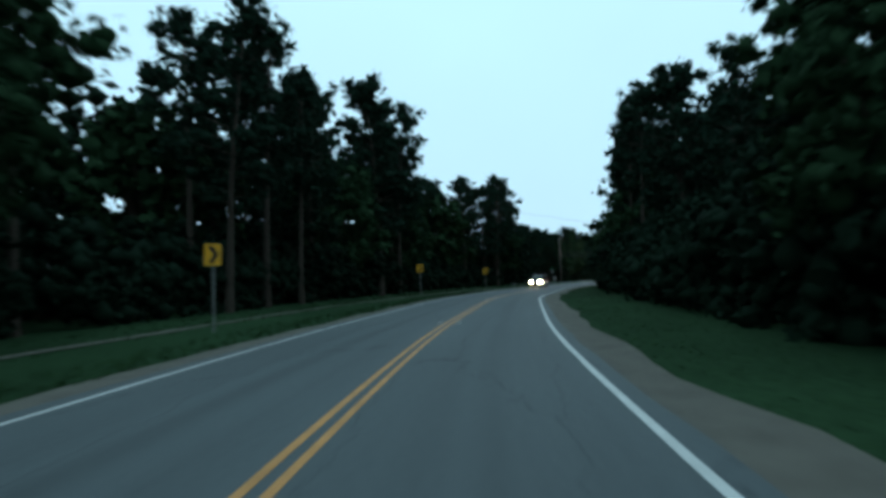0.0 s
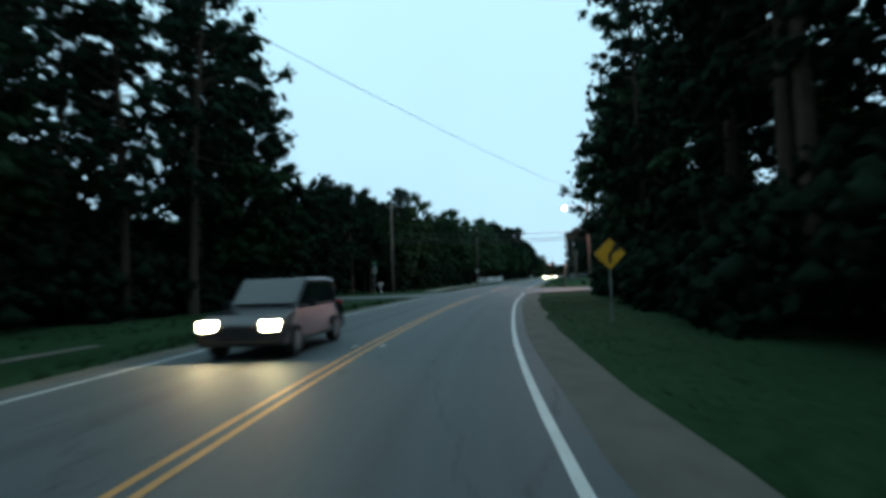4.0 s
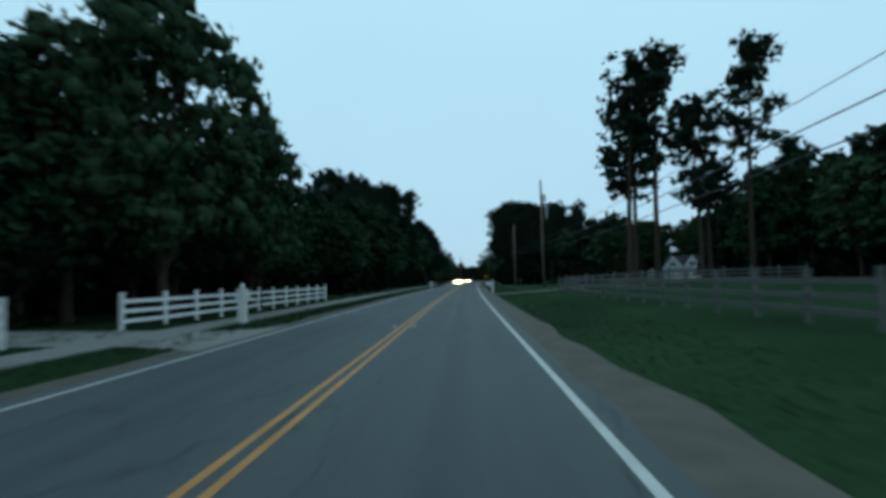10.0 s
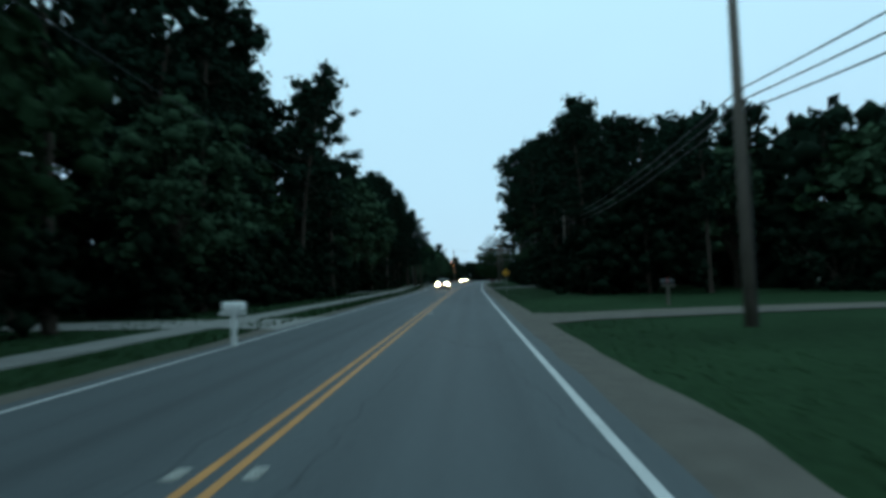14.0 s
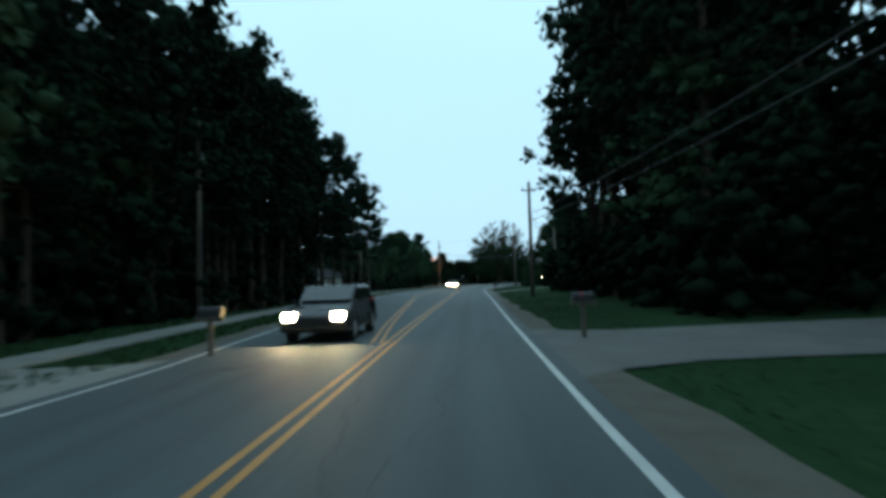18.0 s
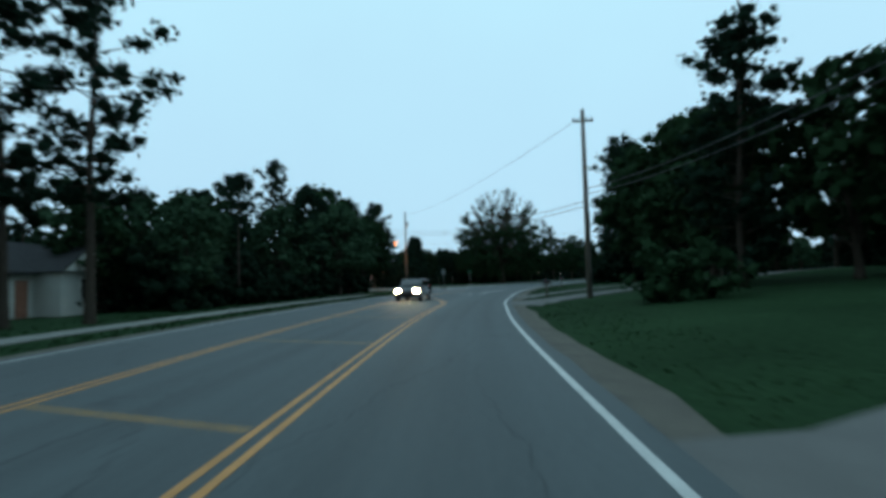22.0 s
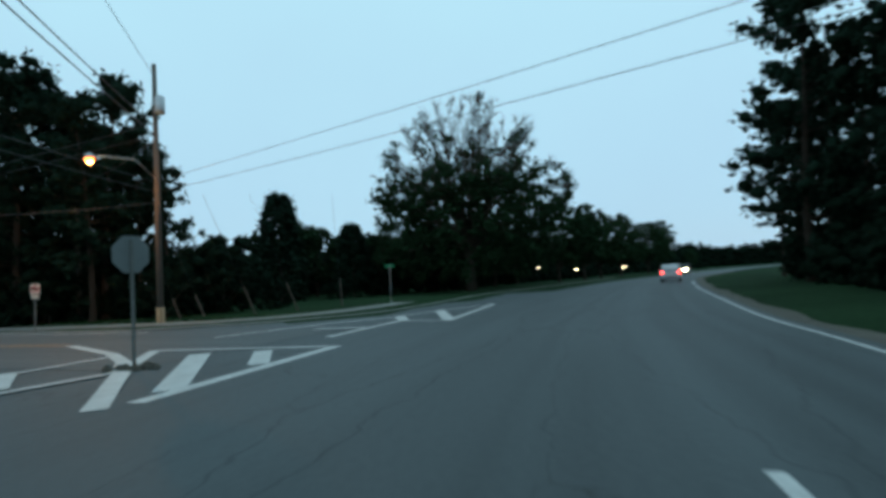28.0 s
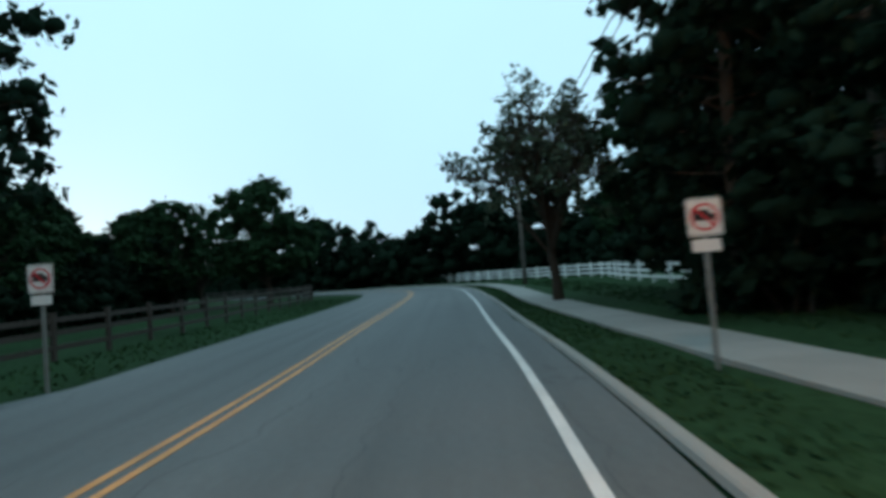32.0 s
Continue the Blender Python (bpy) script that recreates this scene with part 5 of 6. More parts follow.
stub = thing("guy_stub_pole", "short leaning wooden stub pole on a lawn", "pole", at=pose(42.6, 131.6, gz(42.6, 131.6), 4, 7, 0))
part("shaft", Shape().tube([(0, 0, -.4), (0, 0, 2.9)], [.13, .11], 10).done("shaft", POLE_WOOD, True), stub)


def wire(a, b, sag=0.6, r=0.014, label="thin black overhead wire"):
    a, b = Vector(a), Vector(b)
    pts = [a.lerp(b, u) - Vector((0, 0, sag * 4 * u * (1 - u))) for u in np.linspace(0, 1, 13)]
    return tagged(new("overhead_wire", Shape().tube(pts, [r] * 13, 5).done("overhead_wire", WIRE)), label, "wire", "overhead wires")


def top(key, drop=0.55, dx=0.0):
    x, y, h = POLES[key]
    return (x + dx, y, gz(x, y) + h - drop)


for a, b, sag, drops in (("lamp", "b_right", .9, ((3.4, .5), (5.4, 1.3), (6.6, 2.0))), ("b_right", "c", .35, ((.5, 6.9), (1.3, 7.5), (2.0, 8.1))), ("c", "d", .25, ((6.9, 3.7), (7.5, 4.0), (8.1, 4.3))),
                         ("d", "e", .6, ((3.7, 1.6), (4.0, 2.0), (4.3, 2.4))), ("e", "f", .7, ((1.6, 2.6), (2.4, 3.1))), ("f", "g", .3, ((2.6, 1.2), (3.1, 1.6))), ("g", "h", .5, ((1.2, 4.7), (1.6, 5.0))),
                         ("h", "junction", .9, ((.4, .6), (5.4, 3.2), (5.7, 3.6))), ("a_left", "lamp", .35, ((3.6, 5.2), (4.2, 5.8), (4.5, 6.1))), ("first", "lamp", .9, ((.5, .8),)), ("b_left", "left2", .9, ((.4, .5),)),
                         ("junction", "junction2", .3, ((3.8, .3),))):
    for da, db in drops:
        wire(top(a, da), top(b, db), sag, 0.032 if a == "a_left" else 0.022 if da > 1 else 0.014)
for da, ze in ((6.0, 8.4), (6.5, 7.9)):
    wire(top("junction", da), (170, 418, ze), 0.3, 0.022)
for da, db in ((5.9, 1.3), (6.5, 2.3)):
    wire(top("junction", da), top("bank", db), 0.25, 0.011)
wire(top("junction", 3.0), (*SIDE.at(56, -8.6), 7.9), 0.3, 0.022)
wire(top("junction", 7.0), (160, 430, 6.1), 1.85, 0.024)
wire(top("bend", .2), (58, 90, 11), 0.6)
wire(top("junction", 3.6), (*SIDE.at(56, -8.6), 7.4), 0.3, 0.022)
side_pole = utility_pole(*SIDE.at(56, -8.6), 8.4, False, 0, label="plain weathered wooden utility pole")


def street_lamp(x, y, z, tip, glow, colour, watts, label):
    root = thing("street_lamp", label, "street lamp", at=pose(x, y, z))
    t = Vector(tip) - Vector((x, y, z))
    part("bracket", Shape().tube([(0, 0, -.6), t * .35 + Vector((0, 0, .25)), t * .85 + Vector((0, 0, .12)), t], [.03, .03, .028, .028], 8).done("bracket", METAL, True), root)
    head = part("lamp_head", Shape().tube([t + Vector((0, 0, .16)), t + Vector((0, 0, .1)), t + Vector((0, 0, .02)), t + Vector((0, 0, -.05))], [.07, .17, .22, .2], 14).done("lamp_head", METAL, True), root)
    part("bulb", Shape().tube([t + Vector((0, 0, -.06)), t + Vector((0, 0, -.14)), t + Vector((0, 0, -.26)), t + Vector((0, 0, -.32))], [.19, .2, .14, .04], 14).done("bulb", glow, True), head, "glowing lamp bowl")
    la = new("street_light", bpy.data.lights.new("street_light", "POINT"))
    la.data.energy, la.data.color, la.data.shadow_soft_size = watts, colour, 0.2
    la.matrix_basis = pose(tip[0], tip[1], tip[2] - 0.55)
    return root


street_lamp(45.9, 130.9, 9.6, (42.7, 130.6, 9.7), PINK, (1.0, 0.5, 0.43), 3600, "street lamp glowing pinkish white on a pole bracket")
street_lamp(191.35, 447.4, 7.7, (188.5, 445.0, 7.6), SODIUM, (1.0, 0.48, 0.18), 800, "street lamp glowing orange on a pole bracket")


# ---- signs ----
def plate(name, ring, thick, material, parent, y=0.0, z=0.0, label=""):
    n = len(ring)
    vs = [(x, y, z + w) for x, w in ring] + [(x, y + thick, z + w) for x, w in ring]
    fs = [tuple(range(n)), tuple(range(2 * n - 1, n - 1, -1))] + [(i, n + i, n + (i + 1) % n, (i + 1) % n) for i in range(n)]
    return part(name, mesh_of(name, vs, fs, material), parent, label)


def rounded(w, h, r=0.05):
    ring = []
    for cx, cy, a0 in ((w / 2 - r, h / 2 - r, 0), (-w / 2 + r, h / 2 - r, 90), (-w / 2 + r, -h / 2 + r, 180), (w / 2 - r, -h / 2 + r, 270)):
        ring += [(cx + r * math.cos(radians(a0 + a)), cy + r * math.sin(radians(a0 + a))) for a in (0, 30, 60, 90)]
    return ring


def turned(ring, deg):
    c, s = math.cos(radians(deg)), math.sin(radians(deg))
    return [(x * c - y * s, x * s + y * c) for x, y in ring]


def sign_post(name, label, x, y, z_mid, yaw, h_extra=0.25):
    z = gz(x, y)
    root = thing(name, label, "road sign", at=pose(x, y, z, 0, 0, yaw))
    part("post", Shape().box(-.03, .012, -.4, .03, .05, z_mid + h_extra - z).done("post", POST_STEEL), root, "weathered steel post")
    return root


def warning_sign(x, y, z, yaw, size, arrow, label):
    root = sign_post("warning_sign", label, x, y, z, yaw)
    zc = z - gz(x, y)
    pl = plate("plate", turned(rounded(size, size, .06), 45), 0.004, SIGN_BACK, root, 0.0, zc)
    plate("edge", turned(rounded(size * .99, size * .99, .06), 45), 0.001, SIGN_YELLOW, pl, -0.002, zc)
    plate("border", turned(rounded(size * .94, size * .94, .05), 45), 0.001, SIGN_BLACK, pl, -0.0045, zc)
    plate("face", turned(rounded(size * .90, size * .90, .05), 45), 0.001, SIGN_YELLOW, pl, -0.007, zc)
    if arrow == "turn":
        ring = [(-.05, -.3), (.05, -.3), (.05, -.05), (.2, .1), (.28, .03), (.30, .3), (.03, .27), (.12, .18), (-.05, .0)]
    else:
        ring = [(-.05, -.3), (.05, -.3), (.05, .12), (.15, .08), (0, .32), (-.15, .08), (-.05, .12)]
    plate("arrow", [(a * size / .75, b * size / .75) for a, b in ring], 0.001, SIGN_BLACK, pl, -0.010, zc, "black arrow symbol")
    return root


def chevron_sign(x, y, z, yaw):
    root = sign_post("chevron_sign", "yellow curve sign with a black chevron on a post", x, y, z, yaw)
    zc = z - gz(x, y)
    pl = plate("plate", rounded(.6, .75, .05), .004, SIGN_BACK, root, 0, zc)
    plate("face", rounded(.59, .74, .05), .001, SIGN_YELLOW, pl, -.003, zc)
    plate("chevron", [(-.17, .3), (.02, .3), (.22, 0), (.02, -.3), (-.17, -.3), (.03, 0)], .001, SIGN_BLACK, pl, -0.006, zc, "black chevron")
    return root


def stop_sign(x, y, z, yaw, label, street=False):
    root = sign_post("stop_sign", label, x, y, z, yaw, 0.45 if street else .3)
    zc = z - gz(x, y)
    octo = [(.38 / math.cos(radians(22.5)) * math.cos(radians(22.5 + 45 * k)), .38 / math.cos(radians(22.5)) * math.sin(radians(22.5 + 45 * k))) for k in range(8)]
    pl = plate("plate", octo, .004, SIGN_BACK, root, 0, zc, "grey back of the octagonal plate")
    plate("face", [(a * .98, b * .98) for a, b in octo], .001, SIGN_RED, pl, -.004, zc, "red octagonal face")
    if street:
        plate("street_name_blade", rounded(.75, .17, .02), .004, SIGN_GREEN, root, .02, zc + .58, "green street name blade")
    return root


def regulatory_sign(x, y, z, yaw, w, h, label, symbol=None, sub=False, red=False):
    root = sign_post("regulatory_sign", label, x, y, z, yaw)
    zc = z - gz(x, y)
    pl = plate("plate", rounded(w, h, .04), .004, SIGN_BACK, root, 0, zc)
    plate("edge", rounded(w * .985, h * .985, .04), .001, SIGN_WHITE, pl, -.0015, zc)
    plate("border", rounded(w * .93, h * .93, .03), .001, SIGN_BLACK, pl, -.004, zc)
    plate("face", rounded(w * .89, h * .89, .03), .001, SIGN_WHITE, pl, -.0065, zc)
    if symbol == "truck":
        plate("symbol", [(-.14, -.05), (.14, -.05), (.14, .03), (.08, .05), (.05, .10), (-.14, .10)], .001, SIGN_BLACK, pl, -.009, zc, "black lorry symbol")
    if symbol == "bars":
        for k in range(3):
            plate("bar", rounded(w * .6, .07, .01), .001, SIGN_BLACK, pl, -.009, zc + .16 - .16 * k)
    if red:
        n = 20
        vs, fs = [], []
        for k in range(n):
            w0 = 2 * math.pi * k / n
            vs += [(.19 * math.cos(w0), -.012, zc + .19 * math.sin(w0)), (.155 * math.cos(w0), -.012, zc + .155 * math.sin(w0))]
            k2 = (k + 1) % n
            fs.append((2 * k, 2 * k + 1, 2 * k2 + 1, 2 * k2))
        part("ring", mesh_of("ring", vs, fs, SIGN_RED), pl, "red ring")
        plate("slash", turned(rounded(.32, .035, .01), -45), .001, SIGN_RED, pl, -.014, zc, "red slash")
    if sub:
        plate("sub_plate", rounded(w * .8, .17, .02), .004, SIGN_WHITE, root, 0, zc - h / 2 - .12, "small white plate below")
    return root


chevron_sign(-8.6, 19.2, 2.6, -4)
chevron_sign(-4.3, 53.6, 2.6, -18)
chevron_sign(2.5, 75.3, 2.4, -25)
warning_sign(20.4, 83.7, 2.15, -16, .76, "turn", "yellow diamond warning sign with a turn arrow")
stop_sign(17.1, 114.9, 2.35, 110, "stop sign seen edge-on under a street name blade", True)
plate_sign = warning_sign(45.7, 174.7, 2.6, 155, .76, "up", "grey back of a diamond warning sign")
warning_sign(120.7, 290.3, 1.9, -28, .56, "turn", "yellow diamond warning sign with a bent arrow")
regulatory_sign(46.5, 118.5, 2.1, 60, .6, .6, "white square sign with dark marks beside the crossroad", "bars")
stop_sign(189.2, 429.3, 2.35, 205, "stop sign seen from its grey back on a traffic island")
rub = thing("island_base", "small heap of stones round the sign's foot", "stones", at=pose(189.2, 429.3, 0))
rng_s = np.random.default_rng(3)
for k in range(12):
    w, r, q = rng_s.uniform(0, 6.28), rng_s.uniform(.15, .75), rng_s.uniform(.06, .14)
    part("stone", Shape().tube([(r * math.cos(w), r * math.sin(w) * .7, -.02), (r * math.cos(w), r * math.sin(w) * .7, q * .5), (r * math.cos(w) + .02, r * math.sin(w) * .7, q)], [q, q * .9, q * .45], 7).done("stone", GRAVEL), rub)
regulatory_sign(186.1, 450.6, 2.0, 35, .47, .53, "white square sign with a barred lorry in a red ring", "truck", True, True)
regulatory_sign(176.2, 445.6, 2.0, 40, .47, .53, "white square sign with a barred lorry in a red ring", "truck", True, True)
for x, y, up in ((205.8, 451.2, 1.9),):
    post = thing("street_name_sign", "street name sign on a thin post", "road sign", at=pose(x, y, gz(x, y), 0, 0, 20))
    part("post", Shape().tube([(0, 0, -.3), (0, 0, 2.6)], [.03, .03], 8).done("post", METAL), post)
    plate("blade", rounded(.9, .2, .02), .004, SIGN_GREEN, post, -.004, 2.5, "green street name blade")
# leaning marker posts and guy guards on the bank
for x, y, lean_x, h in ((198.9, 449.6, -24, 1.9), (196.4, 449.4, -24, 1.8), (202.6, 452.0, -4, 1.9), (193.8, 450.0, -22, 1.4), (192.6, 450.2, -20, 1.3)):
    g = thing("guy_wire_guard", "weathered guard sleeve on a leaning guy wire", "guy wire", "leaning guy wires", pose(x, y, gz(x, y) - .05, 0, lean_x, 20))
    part("sleeve", Shape().tube([(0, 0, 0), (0, 0, h)], [.05, .045], 8).done("sleeve", POLE_WOOD), g)
    part("strand", Shape().tube([(0, 0, h), (0, 0, h + 5.5)], [.009, .009], 5).done("strand", WIRE), g)


# ---- mailboxes ----
def mailbox(x, y, yaw, label, white=True, masonry=False, tall=False):
    root = thing("mailbox", label, "mailbox", "roadside mailboxes", pose(x, y, gz(x, y), 0, 0, yaw))
    m = MAIL_WHITE if white else DARK_METAL
    if masonry:
        part("pillar", Shape().box(-.15, -.15, -.2, .15, .15, 1.3, bevel=.02).done("pillar", m), root)
        part("cap", Shape().box(-.2, -.2, 1.3, .2, .2, 1.37, bevel=.03).done("cap", m), root)
        part("finial", Shape().tube([(0, 0, 1.37), (0, 0, 1.43), (0, 0, 1.53), (0, 0, 1.6)], [.05, .1, .09, .02], 8).done("finial", m, True), root)
    else:
        if not tall:
            part("post", Shape().box(-.055, -.055, -.3, .055, .055, 1.02, bevel=.01).done("post", m if white else POLE_WOOD), root)
        part("arm", Shape().box(-.05, -.3, .86, .05, .365 if tall else .35, .96).done("arm", m if white else POLE_WOOD), root)
    if tall:
        part("post", Shape().box(-.07, .36, -.3, .07, .50, 1.42, bevel=.012).done("post", m), root, "tall square white post")
        part("brace", Shape().tube([(0, .36, .6), (0, .05, .88)], [.04, .04], 6).done("brace", m), root)
    ring = [(.1 * math.cos(radians(a)), .12 + .1 * math.sin(radians(a))) for a in range(0, 181, 30)]
    ring = [(.1, 0)] + ring + [(-.1, 0)]
    z0 = .98
    vs = [(a, -.28, z0 + b) for a, b in ring] + [(a, .26, z0 + b) for a, b in ring]
    n = len(ring)
    fs = [tuple(range(n)), tuple(range(2 * n - 1, n - 1, -1))] + [(i, (i + 1) % n, n + (i + 1) % n, n + i) for i in range(n)]
    box = part("box", mesh_of("box", vs, [tuple(reversed(f)) for f in fs], m), root)
    part("flag", Shape().box(.102, -.06, z0 + .08, .108, -.03, z0 + .24).done("flag", SIGN_RED), box, "small red flag")
    return root


mailbox(20.8, 136.5, 90, "white mailbox on a post at the wood's edge")
mailbox(59.6, 198.6, 60, "white mailbox on a capped pillar beside a white fence", masonry=True)
mailbox(93.2, 257.9, 62, "white mailbox with a pale post beside a driveway")
mailbox(86.57, 227.3, -118, "white mailbox hung before a tall white post", tall=True)
mailbox(131.6, 312.2, -118, "dark mailbox on a wooden post", False)
mailbox(155.9, 357.4, -118, "dark mailbox on a brown wooden post beside a driveway", False)
mailbox(177.0, 389.5, -118, "dark mailbox with a pale lid on a wooden post", False)
shrub(173.4, 374.8, 2.6, 3, label="small round bush on a bank")
mailbox(112.2, 262.0, -118, "dark mailbox on a wooden post on a lawn", False)
mailbox(122.8, 314.5, 62, "dark mailbox on a wooden post beside a driveway", False)
mailbox(196.5, 412.5, -130, "dark mailbox beside the road", False)


# ---- fences ----
def rail_fence(name, label, pts, material, rails=(0.35, 0.7, 1.05), post_h=1.3, gap=2.4, post_w=.13, rail_h=.14, category="fence"):
    line_f = Road(pts)
    x0, y0 = line_f.at(0)
    root = thing(name, label, category, at=pose(x0, y0, 0))
    n = max(1, int(line_f.s[-1] / gap))
    pm = Shape().box(-post_w / 2, -post_w / 2, -.3, post_w / 2, post_w / 2, post_h, bevel=.015).done("post", material)
    cap = Shape().box(-post_w * .65, -post_w * .65, post_h, post_w * .65, post_w * .65, post_h + .05, bevel=.015).done("cap", material)
    spots = []
    for k in range(n + 1):
        s = line_f.s[-1] * k / n
        x, y = line_f.at(s)
        spots.append(Vector((x, y, gz(x, y))))
        p = part("post", pm, root, at=pose(x - x0, y - y0, gz(x, y), random.uniform(-.8, .8), random.uniform(-.8, .8), line_f.turn(s)))
        part("cap", cap, p)
    for a, b in zip(spots, spots[1:]):
        for z in rails:
            d = b - a
            m = Matrix.Translation(a - Vector((x0, y0, 0)) + Vector((0, 0, z))) @ d.to_track_quat("Y", "Z").to_matrix().to_4x4()
            part("rail", Shape().box(-.02, 0, -rail_h / 2, .02, d.length, rail_h / 2).done("rail", material), root, at=m)
    return root


f_s = s_at(52.9, 190.9)
lat_f = 9.9
rail_fence("rail_fence", "white three-rail fence curving in to a driveway", [MAIN.at(f_s - 3.0, lat_f + .9), MAIN.at(f_s - .8, lat_f + .3), MAIN.at(f_s + 1.6, lat_f)], FENCE_WHITE)
rail_fence("rail_fence", "white three-rail fence along the pavement", [MAIN.at(f_s + 6.8, lat_f), MAIN.at(f_s + 10, lat_f - .2), MAIN.at(f_s + 25, lat_f), MAIN.at(f_s + 35.4, lat_f)], FENCE_WHITE)
rail_fence("rail_fence", "weathered grey post and rail fence round a lawn", [MAIN.at(s_at(70, 206) - 22, -10.5), MAIN.at(s_at(70, 206), -10), MAIN.at(s_at(70, 206) + 12, -10.2), MAIN.at(s_at(70, 206) + 17, -11.5), MAIN.at(s_at(70, 206) + 18, -32)], FENCE_GREY)
rail_fence("rail_fence", "black post and rail fence beside the side road", [SIDE.at(19, 8.2), SIDE.at(40, 8.4), SIDE.at(70, 9.0), SIDE.at(100, 9.0)], FENCE_DARK, (.35, .75, 1.1), 1.25, 2.4)
rail_fence("rail_fence", "white rail fence behind a lawn", [SIDE.at(39, -14), SIDE.at(48, -14), SIDE.at(62, -15), SIDE.at(84, -16)], FENCE_WHITE, (.3, .65, 1.0), 1.15)


def board_fence(label, a, b, h, material):
    a, b = Vector((*a, 0)), Vector((*b, 0))
    d = b - a
    root = thing("board_fence", label, "fence", at=pose(a.x, a.y, 0))
    n = int(d.length / .6)
    rot = math.degrees(math.atan2(d.y, d.x))
    me = Shape().box(0, -.015, -.1, .585, .015, h, bevel=.005).done("board", material)
    for k in range(n):
        p = d * k / n
        part("board", me, root, at=pose(p.x, p.y, gz(a.x + p.x, a.y + p.y) + random.uniform(-.02, .02), 0, 0, rot))
    return root


board_fence("tan wooden privacy fence of upright boards", (86, 166), (104, 180), 1.8, FENCE_TAN)
board_fence("grey wooden privacy fence of upright boards", (80.5, 161), (86, 165.7), 1.7, SIDING_GREY)
board_fence("tan wooden privacy fence beyond a lawn", (72, 128), (92, 129.5), 1.6, FENCE_TAN)


# ---- houses ----
def house(x, y, yaw, w, d, wall_h, roof_h, siding, label, wings=((.22, .34),), lit=False, garage=False, rise=.75):
    z = gz(x, y)
    root = thing("house", label, "house", at=pose(x, y, z, 0, 0, yaw))
    part("wall", Shape().box(-w / 2, -d / 2, -.5, w / 2, d / 2, wall_h).done("wall", siding), root)
    e = .45
    rv = [(-w / 2 - e, -d / 2 - e, wall_h - .1), (w / 2 + e, -d / 2 - e, wall_h - .1), (w / 2 + e, d / 2 + e, wall_h - .1), (-w / 2 - e, d / 2 + e, wall_h - .1),
          (-w / 2 - e, 0, wall_h + roof_h), (w / 2 + e, 0, wall_h + roof_h)]
    rv += [(a, b, c - .15) for a, b, c in rv]
    rf = [(0, 1, 5, 4), (2, 3, 4, 5), (6, 10, 11, 7), (8, 11, 10, 9), (0, 6, 7, 1), (2, 8, 9, 3), (0, 4, 10, 6), (4, 3, 9, 10), (1, 7, 11, 5), (5, 11, 8, 2)]
    part("roof", mesh_of("roof", rv, rf, ROOF), root, "dark shingle roof")
    gv_ = [(-w / 2, -d / 2, wall_h), (-w / 2, d / 2, wall_h), (-w / 2, 0, wall_h + roof_h - .1), (w / 2, -d / 2, wall_h), (w / 2, d / 2, wall_h), (w / 2, 0, wall_h + roof_h - .1)]
    for tri_ in (gv_[:3], gv_[3:]):
        part("gable", mesh_of("gable", tri_, [(0, 2, 1)] if tri_[0][0] < 0 else [(0, 1, 2)], siding), root)
    for fx, fw in wings:
        gx, gw, gd = w * fx, w * fw, 1.6
        part("front_wing", Shape().box(gx - gw / 2, -d / 2 - gd, -.5, gx + gw / 2, -d / 2 + .02, wall_h).done("front_wing", siding), root)
        y0, y1 = -d / 2 - gd - .35, 0
        part("wing_roof", mesh_of("wing_roof", [(gx - gw / 2 - .35, y0, wall_h - .12), (gx + gw / 2 + .35, y0, wall_h - .12), (gx, y0, wall_h + roof_h * rise), (gx - gw / 2 - .35, y1, wall_h - .12),
                                              (gx + gw / 2 + .35, y1, wall_h - .12), (gx, y1, wall_h + roof_h * rise)], [(0, 2, 5, 3), (1, 4, 5, 2), (0, 3, 4, 1)], ROOF), root, "dark shingle roof")
        yf = -d / 2 - gd
        part("wing_gable", mesh_of("wing_gable", [(gx - gw / 2 - .2, yf - .38, wall_h - .1), (gx + gw / 2 + .2, yf - .38, wall_h - .1), (gx, yf - .38, wall_h + roof_h * (rise - .02))], [(0, 1, 2)], siding), root)
        if garage:
            wi = part("window", Shape().box(gx - .6, yf - .42, wall_h + .35, gx + .6, yf - .30, wall_h + 1.35).done("window", FENCE_WHITE), root, "white window frame")
            for sx in (-.29, .29):
                part("pane", Shape().box(gx + sx - .24, yf - .43, wall_h + .43, gx + sx + .24, yf - .423, wall_h + 1.27).done("pane", PANE), wi)
            for sx in ((-.24, .24) if fx > -.1 else (.15,)):
                part("garage_door", Shape().box(gx + sx * gw - .72, yf - .06, -.1, gx + sx * gw + .72, yf + .02, 1.95).done("garage_door", SIDING), root, "white panelled door")
    spots = [(-w * .38, -d / 2), (-w * .18, -d / 2), (w * .22, -d / 2 - (1.6 if wings else 0))]
    if garage:
        spots = [(w * .30, -d / 2), (w * .42, -d / 2)]
    for k, (px, py) in enumerate(spots):
        wi = part("window", Shape().box(px - .55, py - .05, .85, px + .55, py + .02, 2.15).done("window", FENCE_WHITE), root, "white window frame")
        for sx in (-1, 1):
            part("pane", Shape().box(px + (-.48 if sx < 0 else .03), py - .06, .92, px + (-.03 if sx < 0 else .48), py - .052, 2.08).done("pane", LIT if lit and k == 1 else PANE), wi)
    part("door", Shape().box(-w * .02 - .45, -d / 2 - .05, 0, -w * .02 + .45, -d / 2 + .02, 2.05).done("door", BRICK), root, "panelled front door")
    return root


